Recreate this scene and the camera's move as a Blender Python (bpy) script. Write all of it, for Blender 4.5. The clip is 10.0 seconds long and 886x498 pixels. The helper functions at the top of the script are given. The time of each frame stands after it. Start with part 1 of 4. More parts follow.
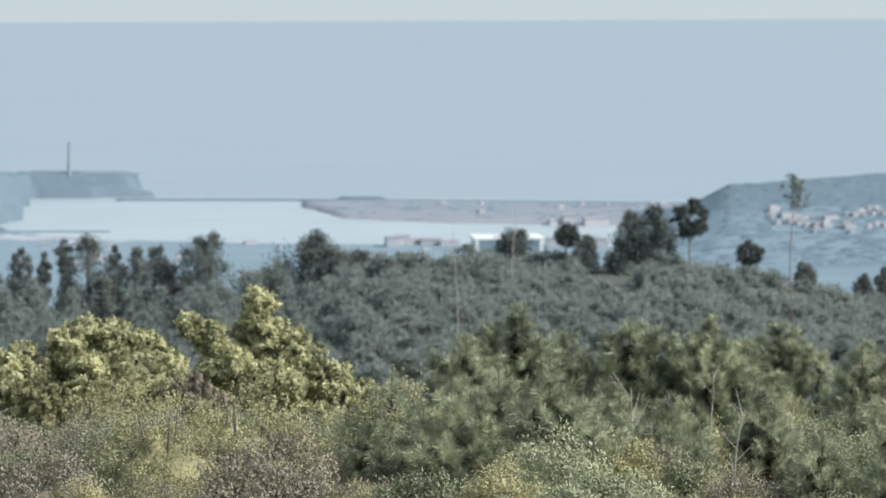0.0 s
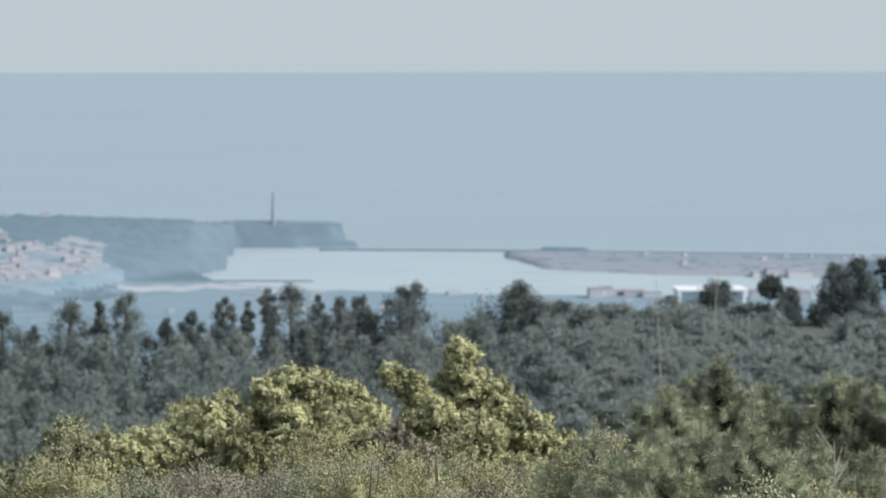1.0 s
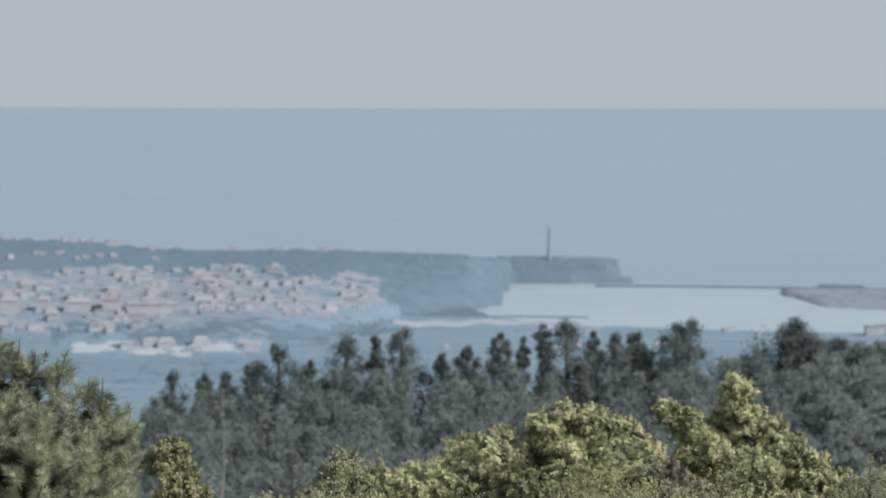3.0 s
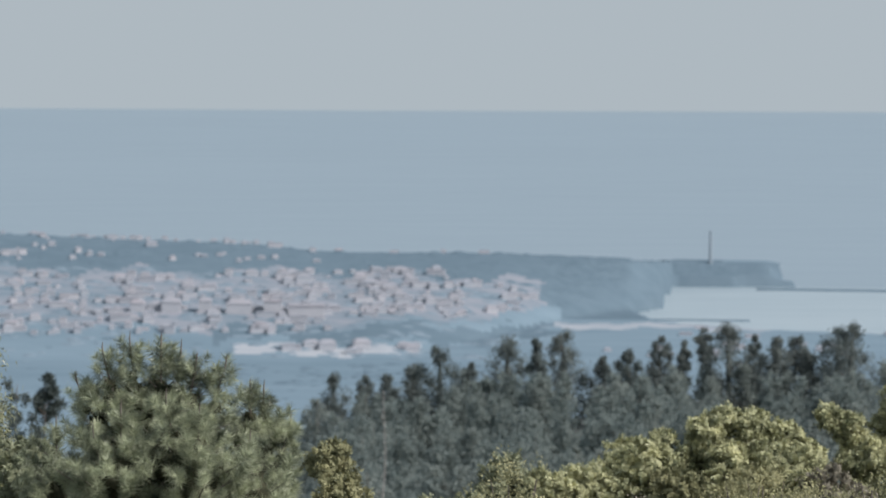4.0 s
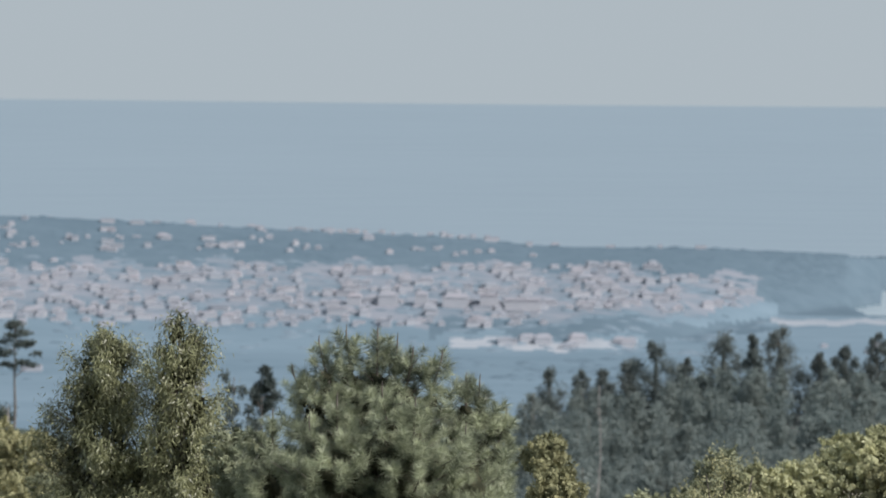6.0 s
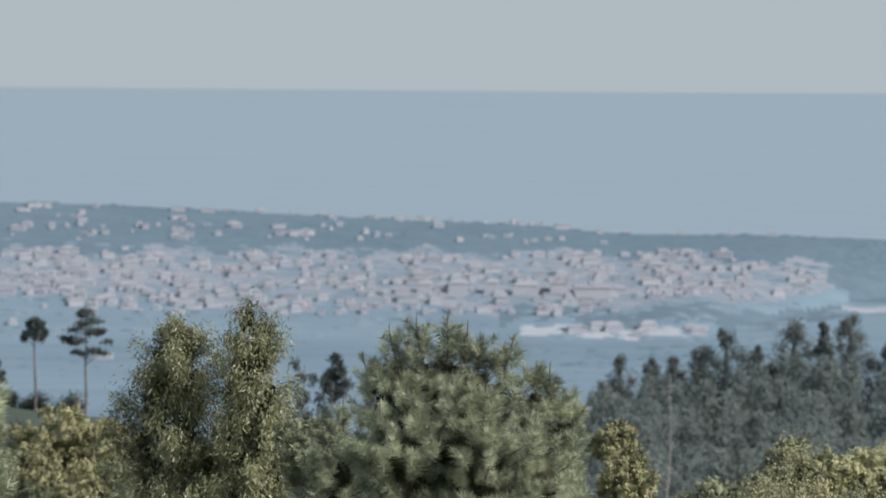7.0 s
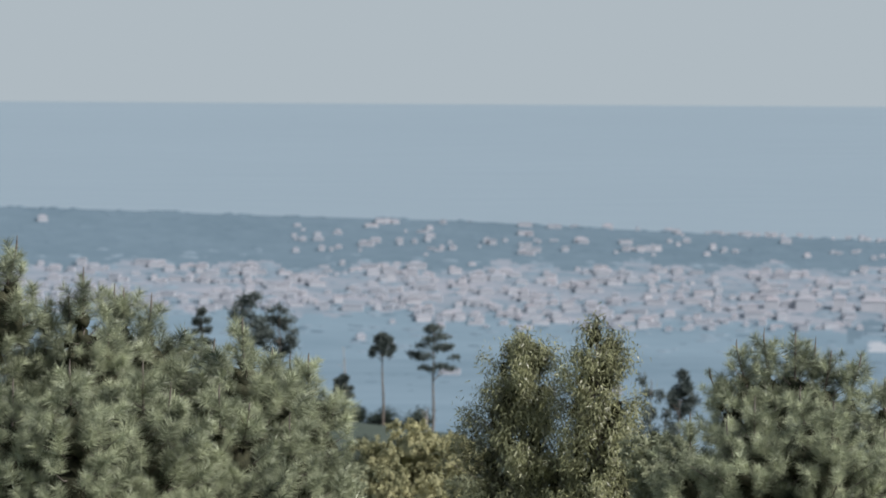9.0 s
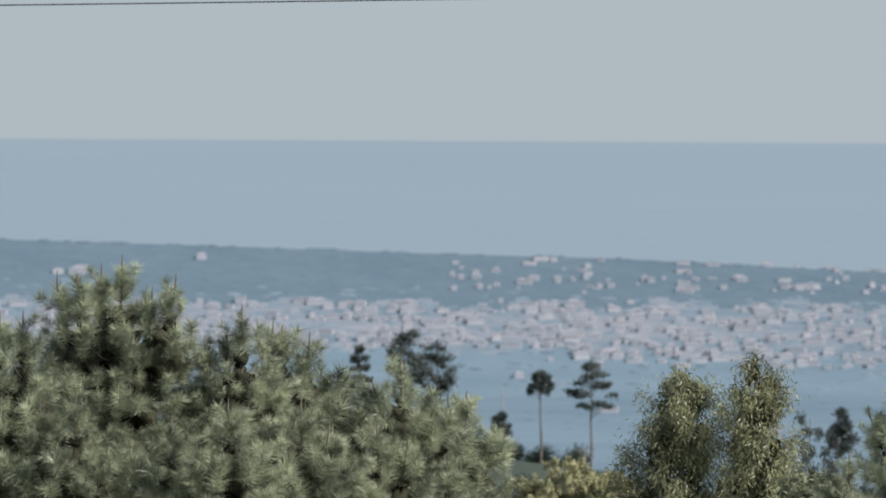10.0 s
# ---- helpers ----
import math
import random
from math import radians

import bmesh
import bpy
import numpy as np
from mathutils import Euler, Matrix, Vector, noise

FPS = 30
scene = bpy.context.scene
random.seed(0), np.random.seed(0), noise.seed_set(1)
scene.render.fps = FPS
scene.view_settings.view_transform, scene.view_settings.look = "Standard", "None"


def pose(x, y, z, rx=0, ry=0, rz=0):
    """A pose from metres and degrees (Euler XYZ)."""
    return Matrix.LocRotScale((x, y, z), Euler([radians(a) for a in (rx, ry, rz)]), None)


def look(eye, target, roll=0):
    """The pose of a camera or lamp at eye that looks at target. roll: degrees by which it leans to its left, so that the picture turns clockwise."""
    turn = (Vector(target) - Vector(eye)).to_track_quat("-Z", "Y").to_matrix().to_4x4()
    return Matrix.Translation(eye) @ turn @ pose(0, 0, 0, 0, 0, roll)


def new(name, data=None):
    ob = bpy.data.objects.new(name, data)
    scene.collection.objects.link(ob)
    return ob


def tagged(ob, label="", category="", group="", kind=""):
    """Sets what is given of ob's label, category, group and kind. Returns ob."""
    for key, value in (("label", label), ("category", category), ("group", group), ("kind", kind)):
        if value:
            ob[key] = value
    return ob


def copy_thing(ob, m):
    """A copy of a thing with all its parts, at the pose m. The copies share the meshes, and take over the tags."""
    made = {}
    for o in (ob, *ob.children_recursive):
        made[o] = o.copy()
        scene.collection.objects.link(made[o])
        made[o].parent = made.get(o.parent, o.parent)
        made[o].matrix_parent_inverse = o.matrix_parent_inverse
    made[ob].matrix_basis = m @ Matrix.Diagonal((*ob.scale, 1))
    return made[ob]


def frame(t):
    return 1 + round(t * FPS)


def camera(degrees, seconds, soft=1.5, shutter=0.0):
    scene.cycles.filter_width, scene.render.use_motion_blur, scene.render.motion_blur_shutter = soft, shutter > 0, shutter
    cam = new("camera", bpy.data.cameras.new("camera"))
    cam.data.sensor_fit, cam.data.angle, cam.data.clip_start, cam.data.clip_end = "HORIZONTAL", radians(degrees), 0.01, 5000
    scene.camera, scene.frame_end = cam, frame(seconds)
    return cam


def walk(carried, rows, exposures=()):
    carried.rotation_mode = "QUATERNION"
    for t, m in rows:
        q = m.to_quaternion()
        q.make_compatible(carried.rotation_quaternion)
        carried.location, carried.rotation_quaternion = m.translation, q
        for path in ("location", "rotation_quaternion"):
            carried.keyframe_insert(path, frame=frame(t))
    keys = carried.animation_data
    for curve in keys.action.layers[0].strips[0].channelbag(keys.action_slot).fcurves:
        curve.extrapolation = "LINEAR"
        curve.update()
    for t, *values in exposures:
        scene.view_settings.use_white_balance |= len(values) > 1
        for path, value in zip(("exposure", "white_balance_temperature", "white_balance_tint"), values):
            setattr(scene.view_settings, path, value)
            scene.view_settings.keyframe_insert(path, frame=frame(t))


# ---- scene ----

# ---- the camera: a long lens on a tripod at a hilltop lookout, panning ----
EYE_Z = 325.0            # eye above the sea
SEA_EDGE = 4700.0        # the sea sheet's far edge
U = 1 / 7459.0           # bearing unit, radians


def aim(yaw, pitch, roll):
    y, p = radians(yaw), radians(pitch)
    return look((0.004, 0.003, EYE_Z), (0.004 + math.sin(y) * math.cos(p), 0.003 + math.cos(y) * math.cos(p), EYE_Z + math.sin(p)), roll)


cam = camera(12, 10.0, 1.6)
cam.data.dof.use_dof, cam.data.dof.focus_distance, cam.data.dof.aperture_fstop = True, 79.0, 2.1    # focused on the near trees
PAN = [
    (0, 9.8485, -6.9963, 0.431),
    (0.5, 8.2960, -6.5687, 0.368),
    (1, 7.0691, -6.3246, 0.389),
    (1.5, 6.0741, -6.2688, 0.227),
    (2, 5.3179, -6.2438, 0.255),
    (3.5, 2.1802, -5.7448, 0.262),
    (4, 1.0954, -5.8314, 0.251),
    (4.5, 0.0230, -5.8591, 0.271),
    (5, -0.5581, -5.8230, 0.352),
    (5.5, -1.3617, -5.8461, 0.321),
    (7, -2.8208, -6.0893, 0.077),
    (7.5, -4.0499, -6.1220, -0.066),
    (8, -5.5842, -5.8830, -0.127),
    (8.5, -6.5437, -5.7672, -0.257),
    (9, -7.5596, -5.8615, -0.375),
    (9.5, -8.9017, -5.5592, -0.608),
    (10, -9.7122, -5.3279, -0.578),
]
walk(cam, [(t, aim(y, p, r)) for t, y, p, r in PAN],
     [(0, 0.48, 6500, 9), (0.5, 0.45, 6460, 9.5), (1.0, 0.30, 6440, 9.5), (2.0, 0.14, 6420, 11), (3.5, 0.03, 6400, 11.5), (10, 0.05, 6400, 11)])

# ---- sky and sun ----
SUN_AZ, SUN_EL = radians(118), radians(40)     # azimuth clockwise from +y
world = bpy.data.worlds.new("world")
scene.world = world
world.use_nodes = True
wt = world.node_tree
wt.nodes.clear()
w_out = wt.nodes.new("ShaderNodeOutputWorld")
w_bg = wt.nodes.new("ShaderNodeBackground")
w_sky = wt.nodes.new("ShaderNodeTexSky")
w_sky.sky_type = "NISHITA"
w_sky.sun_disc = False
w_sky.sun_elevation, w_sky.sun_rotation = SUN_EL, SUN_AZ
w_sky.dust_density, w_sky.air_density = 4.0, 1.0
w_mix = wt.nodes.new("ShaderNodeMixRGB")      # milky high haze over the blue
w_mix.inputs[0].default_value = 0.72
w_mix.inputs[2].default_value = (5.7, 6.5, 6.95, 1)
wt.links.new(w_sky.outputs[0], w_mix.inputs[1])
wt.links.new(w_mix.outputs[0], w_bg.inputs[0])
w_bg.inputs[1].default_value = 0.1
wt.links.new(w_bg.outputs[0], w_out.inputs[0])
sun = new("sun", bpy.data.lights.new("sun", "SUN"))
sun.data.energy, sun.data.angle, sun.data.color = 4.6, radians(5), (1.0, 0.965, 0.91)
sun_dir = Vector((math.sin(SUN_AZ) * math.cos(SUN_EL), math.cos(SUN_AZ) * math.cos(SUN_EL), math.sin(SUN_EL)))
sun.matrix_world = look(tuple(sun_dir * 100), (0, 0, 0))


# ---- materials ----
def mat(name, dark, light, scale=0.05, rough=0.8, island=0.0, bump=0.0, fine=6.0, translucent=0.0, spec=0.3, by_object=0.0, stretch=(1, 1, 1), spread=0.38):
    """Two-scale mottled surface between two colours; island, by_object: how far pieces differ; spread: small for strong mottling."""
    m = bpy.data.materials.new(name)
    m.use_nodes = True
    t = m.node_tree
    n, l = t.nodes, t.links
    p = n["Principled BSDF"]
    p.inputs["Roughness"].default_value = rough
    p.inputs["Specular IOR Level"].default_value = spec
    co = n.new("ShaderNodeNewGeometry")
    mp = n.new("ShaderNodeMapping")
    mp.inputs["Scale"].default_value = stretch
    l.new(co.outputs["Position"], mp.inputs[0])
    big = n.new("ShaderNodeTexNoise")
    big.inputs["Scale"].default_value, big.inputs["Detail"].default_value = scale, 4
    small = n.new("ShaderNodeTexNoise")
    small.inputs["Scale"].default_value, small.inputs["Detail"].default_value = scale * fine, 3
    l.new(mp.outputs[0], big.inputs[0])
    l.new(mp.outputs[0], small.inputs[0])
    a = n.new("ShaderNodeMath")
    a.operation = "ADD"
    l.new(big.outputs[0], a.inputs[0])
    l.new(small.outputs[0], a.inputs[1])
    last = a
    for amount, src in ((island, ("ShaderNodeNewGeometry", "Random Per Island")), (by_object, ("ShaderNodeObjectInfo", "Random"))):
        if amount:
            g = n.new(src[0])
            k = n.new("ShaderNodeMath")
            k.operation = "MULTIPLY_ADD"
            k.inputs[1].default_value = amount
            l.new(g.outputs[src[1]], k.inputs[0])
            l.new(last.outputs[0], k.inputs[2])
            last = k
    r = n.new("ShaderNodeMapRange")
    r.inputs["From Min"].default_value, r.inputs["From Max"].default_value = 1 - spread, 1 + spread + island + by_object
    l.new(last.outputs[0], r.inputs[0])
    mix = n.new("ShaderNodeMixRGB")
    mix.inputs[1].default_value, mix.inputs[2].default_value = (*dark, 1), (*light, 1)
    l.new(r.outputs[0], mix.inputs[0])
    l.new(mix.outputs[0], p.inputs["Base Color"])
    if bump:
        b = n.new("ShaderNodeBump")
        b.inputs["Strength"].default_value, b.inputs["Distance"].default_value = bump, 0.5 / scale / fine
        l.new(small.outputs[0], b.inputs["Height"])
        l.new(b.outputs[0], p.inputs["Normal"])
    if translucent:
        tr = n.new("ShaderNodeBsdfTranslucent")
        l.new(mix.outputs[0], tr.inputs[0])
        ms = n.new("ShaderNodeMixShader")
        ms.inputs[0].default_value = translucent
        l.new(p.outputs[0], ms.inputs[1])
        l.new(tr.outputs[0], ms.inputs[2])
        l.new(ms.outputs[0], n["Material Output"].inputs[0])
    return m


# sea: haze and reflected sky put into the pale blue base colour
M_SEA = mat("sea_water", (0.187, 0.241, 0.286), (0.197, 0.252, 0.298), 0.004, 0.55, bump=0.1, fine=8, spec=0.5, stretch=(0.25, 1, 1))
M_GROUND = mat("scrub_and_fields", (0.080, 0.096, 0.064), (0.136, 0.128, 0.088), 0.02, 0.95, bump=0.3)
# far land: distance haze is mixed into these blue-grey base colours
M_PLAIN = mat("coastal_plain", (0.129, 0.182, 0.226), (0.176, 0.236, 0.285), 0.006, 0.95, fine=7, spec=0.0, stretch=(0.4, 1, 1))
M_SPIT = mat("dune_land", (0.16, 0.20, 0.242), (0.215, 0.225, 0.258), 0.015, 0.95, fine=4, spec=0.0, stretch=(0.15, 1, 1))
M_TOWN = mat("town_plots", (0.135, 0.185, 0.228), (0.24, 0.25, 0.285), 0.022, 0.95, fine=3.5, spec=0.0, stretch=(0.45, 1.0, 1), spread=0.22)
# paler shallows, again with haze in the base colour
M_SHALLOW = mat("estuary_water", (0.217, 0.275, 0.315), (0.281, 0.336, 0.372), 0.008, 0.45, bump=0.1, spec=0.5, stretch=(0.2, 1, 1))
M_FLOOR = mat("forest_floor", (0.048, 0.056, 0.052), (0.096, 0.104, 0.096), 0.05, 0.95)
M_NEEDLE = mat("pine_needles", (0.016, 0.03, 0.017), (0.475, 0.51, 0.335), 0.9, 0.4, island=0.1, by_object=0.1, translucent=0.1, fine=3, spec=0.5, spread=0.22)
# near-black old foliage that stands in for shade inside the crowns
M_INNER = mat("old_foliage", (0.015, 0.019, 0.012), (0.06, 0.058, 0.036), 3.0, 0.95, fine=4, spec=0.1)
M_OAK = mat("oak_leaves", (0.08, 0.098, 0.045), (0.68, 0.665, 0.40), 0.8, 0.5, island=0.2, translucent=0.2, fine=3, spec=0.35, spread=0.3)
M_OLIVE = mat("olive_leaves", (0.09, 0.10, 0.05), (0.52, 0.49, 0.28), 0.6, 0.6, island=0.12, by_object=0.3, translucent=0.22, fine=4, spread=0.28)
M_LONE = mat("dark_pine_foliage", (0.05, 0.066, 0.066), (0.105, 0.122, 0.112), 0.3, 0.9, island=0.4, spec=0.1)
M_EUC = mat("gum_leaves", (0.034, 0.04, 0.02), (0.36, 0.365, 0.195), 0.8, 0.4, island=0.4, translucent=0.16, spec=0.6, spread=0.24)
M_BRUSH = mat("brush_leaves", (0.055, 0.072, 0.042), (0.42, 0.435, 0.285), 0.7, 0.55, island=0.12, by_object=0.4, translucent=0.2, fine=4, spec=0.3, spread=0.26)
M_HEATH = mat("dry_heath", (0.085, 0.078, 0.06), (0.38, 0.345, 0.27), 0.7, 0.6, island=0.12, by_object=0.4, translucent=0.2, fine=4, spread=0.26)
# middle wood: haze lightens and greys the foliage colour itself
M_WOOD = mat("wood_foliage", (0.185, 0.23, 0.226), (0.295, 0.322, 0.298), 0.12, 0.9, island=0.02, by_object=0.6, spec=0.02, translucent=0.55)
# skyline trees: darker than the wood, greyed by the same painted haze
M_SKYLINE = mat("dark_tree_foliage", (0.108, 0.135, 0.135), (0.185, 0.204, 0.192), 0.12, 0.9, island=0.05, by_object=0.5, spec=0.02, translucent=0.4)
M_RIDGE = mat("ridge_heath", (0.04, 0.056, 0.05), (0.078, 0.092, 0.075), 0.2, 0.9, island=0.2, spec=0.05)
M_BARK = mat("bark", (0.080, 0.070, 0.060), (0.200, 0.170, 0.150), 2.0, 0.9, bump=0.4)
# far woods: blue of the distance haze put into the foliage colour
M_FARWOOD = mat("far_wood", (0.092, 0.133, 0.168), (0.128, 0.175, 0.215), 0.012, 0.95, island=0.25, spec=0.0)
# paler version of the far wood, with more haze in its colour
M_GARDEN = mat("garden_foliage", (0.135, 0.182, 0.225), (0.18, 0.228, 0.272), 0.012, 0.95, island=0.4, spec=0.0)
# white walls dulled towards blue: haze is painted into the colour
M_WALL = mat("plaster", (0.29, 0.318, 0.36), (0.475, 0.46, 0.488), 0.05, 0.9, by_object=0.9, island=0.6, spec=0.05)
# sand and yards with the distance haze in their colour
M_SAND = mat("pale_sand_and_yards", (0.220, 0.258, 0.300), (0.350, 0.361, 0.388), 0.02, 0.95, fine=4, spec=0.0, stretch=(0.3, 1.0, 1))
M_PALE = mat("weathered_wood", (0.240, 0.220, 0.210), (0.420, 0.390, 0.370), 2.0, 0.9)
# chimney faded into the distance by a haze-blue base colour
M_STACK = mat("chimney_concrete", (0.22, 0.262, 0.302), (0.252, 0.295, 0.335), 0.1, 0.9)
M_HALL = mat("white_sheet_metal", (0.50, 0.53, 0.56), (0.60, 0.62, 0.64), 0.1, 0.7)
# tiles greyed and blued by haze held in the colour
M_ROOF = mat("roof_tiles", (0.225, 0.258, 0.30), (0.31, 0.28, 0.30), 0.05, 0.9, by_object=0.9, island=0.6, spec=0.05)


# ---- the land ----
def lift(b, d, a=0.0):
    """Height above the sea of what is seen b units under the sea's edge, d metres off at bearing a."""
    return EYE_Z - d * (EYE_Z / SEA_EDGE * np.cos(np.asarray(a) * U) + b * U)


HILL_A = [-2600, -2100, -1693, -1320, -948, -548, -261, -41, 239, 500, 720, 740, 770]
HILL_B = [150, 168, 181, 194, 204, 224, 235, 252, 253, 263, 273, 300, 325]


def ground_z(a, d):
    """Height of the ground at bearing a (units) and distance d."""
    a, d = np.asarray(a, float), np.asarray(d, float)
    it = np.interp
    z = it(d, [0, 40, 70, 100, 130, 200, 300, 420, 600, 700, 1000, 1500, 2000, 2150, 2450, 2640],
           [323.3, 316, 311, 306, 301, 284, 262, 244, 238, 225, 170, 80, 16, 12, 8, 4])
    z = z - it(a, [-400, -150, 0, 150, 400], [28, 10, 5, 2, 0]) * it(d, [430, 520, 650, 900], [0, 1, 1, 0])
    z = z + it(a, [-2100, -1300, -1148, -948, -700, -500], [24, 22, 21, 19.5, 8, 0]) * it(d, [280, 400, 470, 650], [0, 1, 0.55, 0])
    z = z + it(a, [600, 1300, 1650, 2050, 2400], [0, 2.0, 2.0, -2.0, -6]) * it(d, [450, 560, 620, 800], [0, 1, 1, 0])
    z = z + it(a, [1000, 1150, 1700, 2050, 2400], [0, 8.5, 9.0, 7.5, 6]) * it(d, [405, 470, 640, 800], [0, 1, 1, 0])
    z = z + it(a, [0, 350], [0, 1]) * it(d, [60, 95, 130, 180], [0, 0.8, 1.2, 0])
    end = it(a, [430, 520, 700, 1000, 1600, 1750], [2850, 2700, 2660, 2640, 2640, 2850])
    z = np.where(d > end, np.maximum(4 - (d - end) * 0.4, -4), z)
    crest = it(a, [480, 545], [2850, 2962])
    zc = lift(it(a, HILL_A, HILL_B), crest, a)
    foot = it(a, [40, 345, 531, 545, 765], [2450, 2700, 2800, 2932, 2938])
    up = np.clip((d - foot) / np.maximum(crest - foot, 1), 0, 1) ** 0.85
    down = np.clip((crest + 140 - d) / 140, -0.1, 1)
    hill = np.where(d < foot, -9, np.where(d < crest, 6 + (zc - 6) * up, zc * down))
    hill = np.where((a > 775) | (d > crest + 150), -9, hill)
    z = np.maximum(z, hill)
    zr = lift(it(a, [1610, 1680, 1740, 1785, 1850, 1950, 2066, 2400], [352, 338, 318, 294, 290, 281, 272, 258]), 2750.0, a)
    hr = np.where(a < 1612, -9, zr * np.minimum(np.clip((d - 2520) / 230, 0, 1), np.clip((2900 - d) / 150, -0.1, 1)))
    z = np.maximum(z, hr)
    d1 = it(a, [1040, 1100, 1300, 1900], [2870, 2810, 2785, 2785])
    spit = np.where((a > 1035) & (d > d1) & (d < 2912), 3.0 * np.sin(np.clip((d - d1) / np.maximum(2912 - d1, 1), 0, 1) * np.pi) + 0.4, -9)
    z = np.maximum(z, spit)
    bar = np.where((np.abs(d - 2922) < 7) & (a > 700), 0.8, -9)
    z = np.maximum(z, bar)
    z = np.maximum(z, np.where((np.abs(a - 1140) < 45) & (np.abs(d - 2931) < 6), 1.5, -9))
    return np.maximum(z, np.where((np.abs(d - 2735) < 6) & (a > 400) & (a < 690), 0.7, -9))


def place(a, d, dz=0.0):
    return Vector((d * math.sin(a * U), d * math.cos(a * U), float(ground_z(a, d)) + dz))


def mesh_from(name, verts, faces, material, smooth=False):
    """One mesh from arrays: faces all of one size."""
    verts, faces = np.asarray(verts, np.float32), np.asarray(faces, np.int32)
    me = bpy.data.meshes.new(name)
    me.vertices.add(len(verts))
    me.vertices.foreach_set("co", verts.ravel())
    k = faces.shape[1]
    me.loops.add(faces.size)
    me.loops.foreach_set("vertex_index", faces.ravel())
    me.polygons.add(len(faces))
    me.polygons.foreach_set("loop_start", np.arange(0, faces.size, k, dtype=np.int32))
    me.polygons.foreach_set("loop_total", np.full(len(faces), k, np.int32))
    me.polygons.foreach_set("use_smooth", np.full(len(faces), smooth))
    me.update(calc_edges=True)
    me.materials.append(material)
    return me


def part(name, me, parent=None, label="", m=None):
    ob = new(name, me)
    ob.parent = parent
    if m is not None:
        ob.matrix_basis = m
    return tagged(ob, label)


def build_ground():
    a = np.concatenate([np.linspace(-math.pi / U, -2600, 60)[:-1], np.linspace(-2600, 2600, 420), np.linspace(2600, math.pi / U, 60)[1:]])
    d = np.concatenate([np.linspace(0, 160, 60), np.linspace(164, 700, 70), np.linspace(710, 2100, 40), np.linspace(2110, 3000, 180), [3100, 3500, 4400]])
    A, D = np.meshgrid(a, d, indexing="ij")
    Z = ground_z(A, D)
    rough = np.array([noise.noise((x * 0.02, y * 0.02, 0.0)) for x, y in zip((D * np.sin(A * U)).ravel(), (D * np.cos(A * U)).ravel())]).reshape(Z.shape)
    Z = Z + rough * np.clip(D / 300, 0.2, 1.6) * (Z > 2) * (D < 1900)
    V = np.stack([D * np.sin(A * U), D * np.cos(A * U), Z], -1).reshape(-1, 3)
    n, k = A.shape
    i, j = np.meshgrid(np.arange(n - 1), np.arange(k - 1), indexing="ij")
    q = (i * k + j).ravel()
    F = np.stack([q, q + 1, q + k + 1, q + k], -1)[:, ::-1]
    me = mesh_from("ground", V, F, M_GROUND, True)
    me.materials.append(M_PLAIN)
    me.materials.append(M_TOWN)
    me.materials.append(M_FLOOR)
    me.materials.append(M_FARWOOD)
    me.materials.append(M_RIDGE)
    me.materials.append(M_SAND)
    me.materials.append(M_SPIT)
    Dq, Aq = D[:-1, :-1], A[:-1, :-1]
    Zq = Z[:-1, :-1]
    Zm = np.maximum(Zq, Z[:-1, 1:])
    seen = ((EYE_Z - Zq) / Dq - EYE_Z / SEA_EDGE * np.cos(Aq * U)) / U
    # far zones take the colours that already hold the haze
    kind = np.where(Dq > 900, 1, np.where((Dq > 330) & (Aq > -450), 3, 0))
    low = np.interp(Aq, [-2100, -1000, -800, -100, 300, 340], [282, 290, 282, 290, 300, 330])
    high = np.interp(Aq, [-2100, -1400, -900, -100, 250, 340], [350, 365, 375, 395, 365, 360])
    wavy = 8 * np.sin(Aq / 37.0) + 6 * np.sin(Aq / 13.0 + 1)
    ragged = 16 * np.sin(seen / 7.0 + Aq / 60) + 10 * np.sin(seen / 3.1 + Aq / 23)
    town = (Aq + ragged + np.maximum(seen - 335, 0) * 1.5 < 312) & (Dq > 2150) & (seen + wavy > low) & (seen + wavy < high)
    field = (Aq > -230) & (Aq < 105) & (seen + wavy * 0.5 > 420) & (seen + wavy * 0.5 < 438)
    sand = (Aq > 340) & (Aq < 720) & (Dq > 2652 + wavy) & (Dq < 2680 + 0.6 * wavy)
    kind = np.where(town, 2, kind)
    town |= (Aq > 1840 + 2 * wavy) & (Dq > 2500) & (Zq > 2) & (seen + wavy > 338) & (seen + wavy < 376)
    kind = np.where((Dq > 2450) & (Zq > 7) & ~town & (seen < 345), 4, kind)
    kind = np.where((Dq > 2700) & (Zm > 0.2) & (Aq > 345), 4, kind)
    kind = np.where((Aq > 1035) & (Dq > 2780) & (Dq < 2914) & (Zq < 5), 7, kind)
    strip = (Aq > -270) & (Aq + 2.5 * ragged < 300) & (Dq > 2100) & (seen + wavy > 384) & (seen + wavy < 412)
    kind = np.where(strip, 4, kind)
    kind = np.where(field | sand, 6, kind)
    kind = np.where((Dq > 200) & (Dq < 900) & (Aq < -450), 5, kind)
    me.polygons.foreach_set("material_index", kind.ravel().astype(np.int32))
    ob = part("ground", me)
    tagged(ob, "scrubby hillside falling to a hazy coastal plain", "ground", kind="structure")


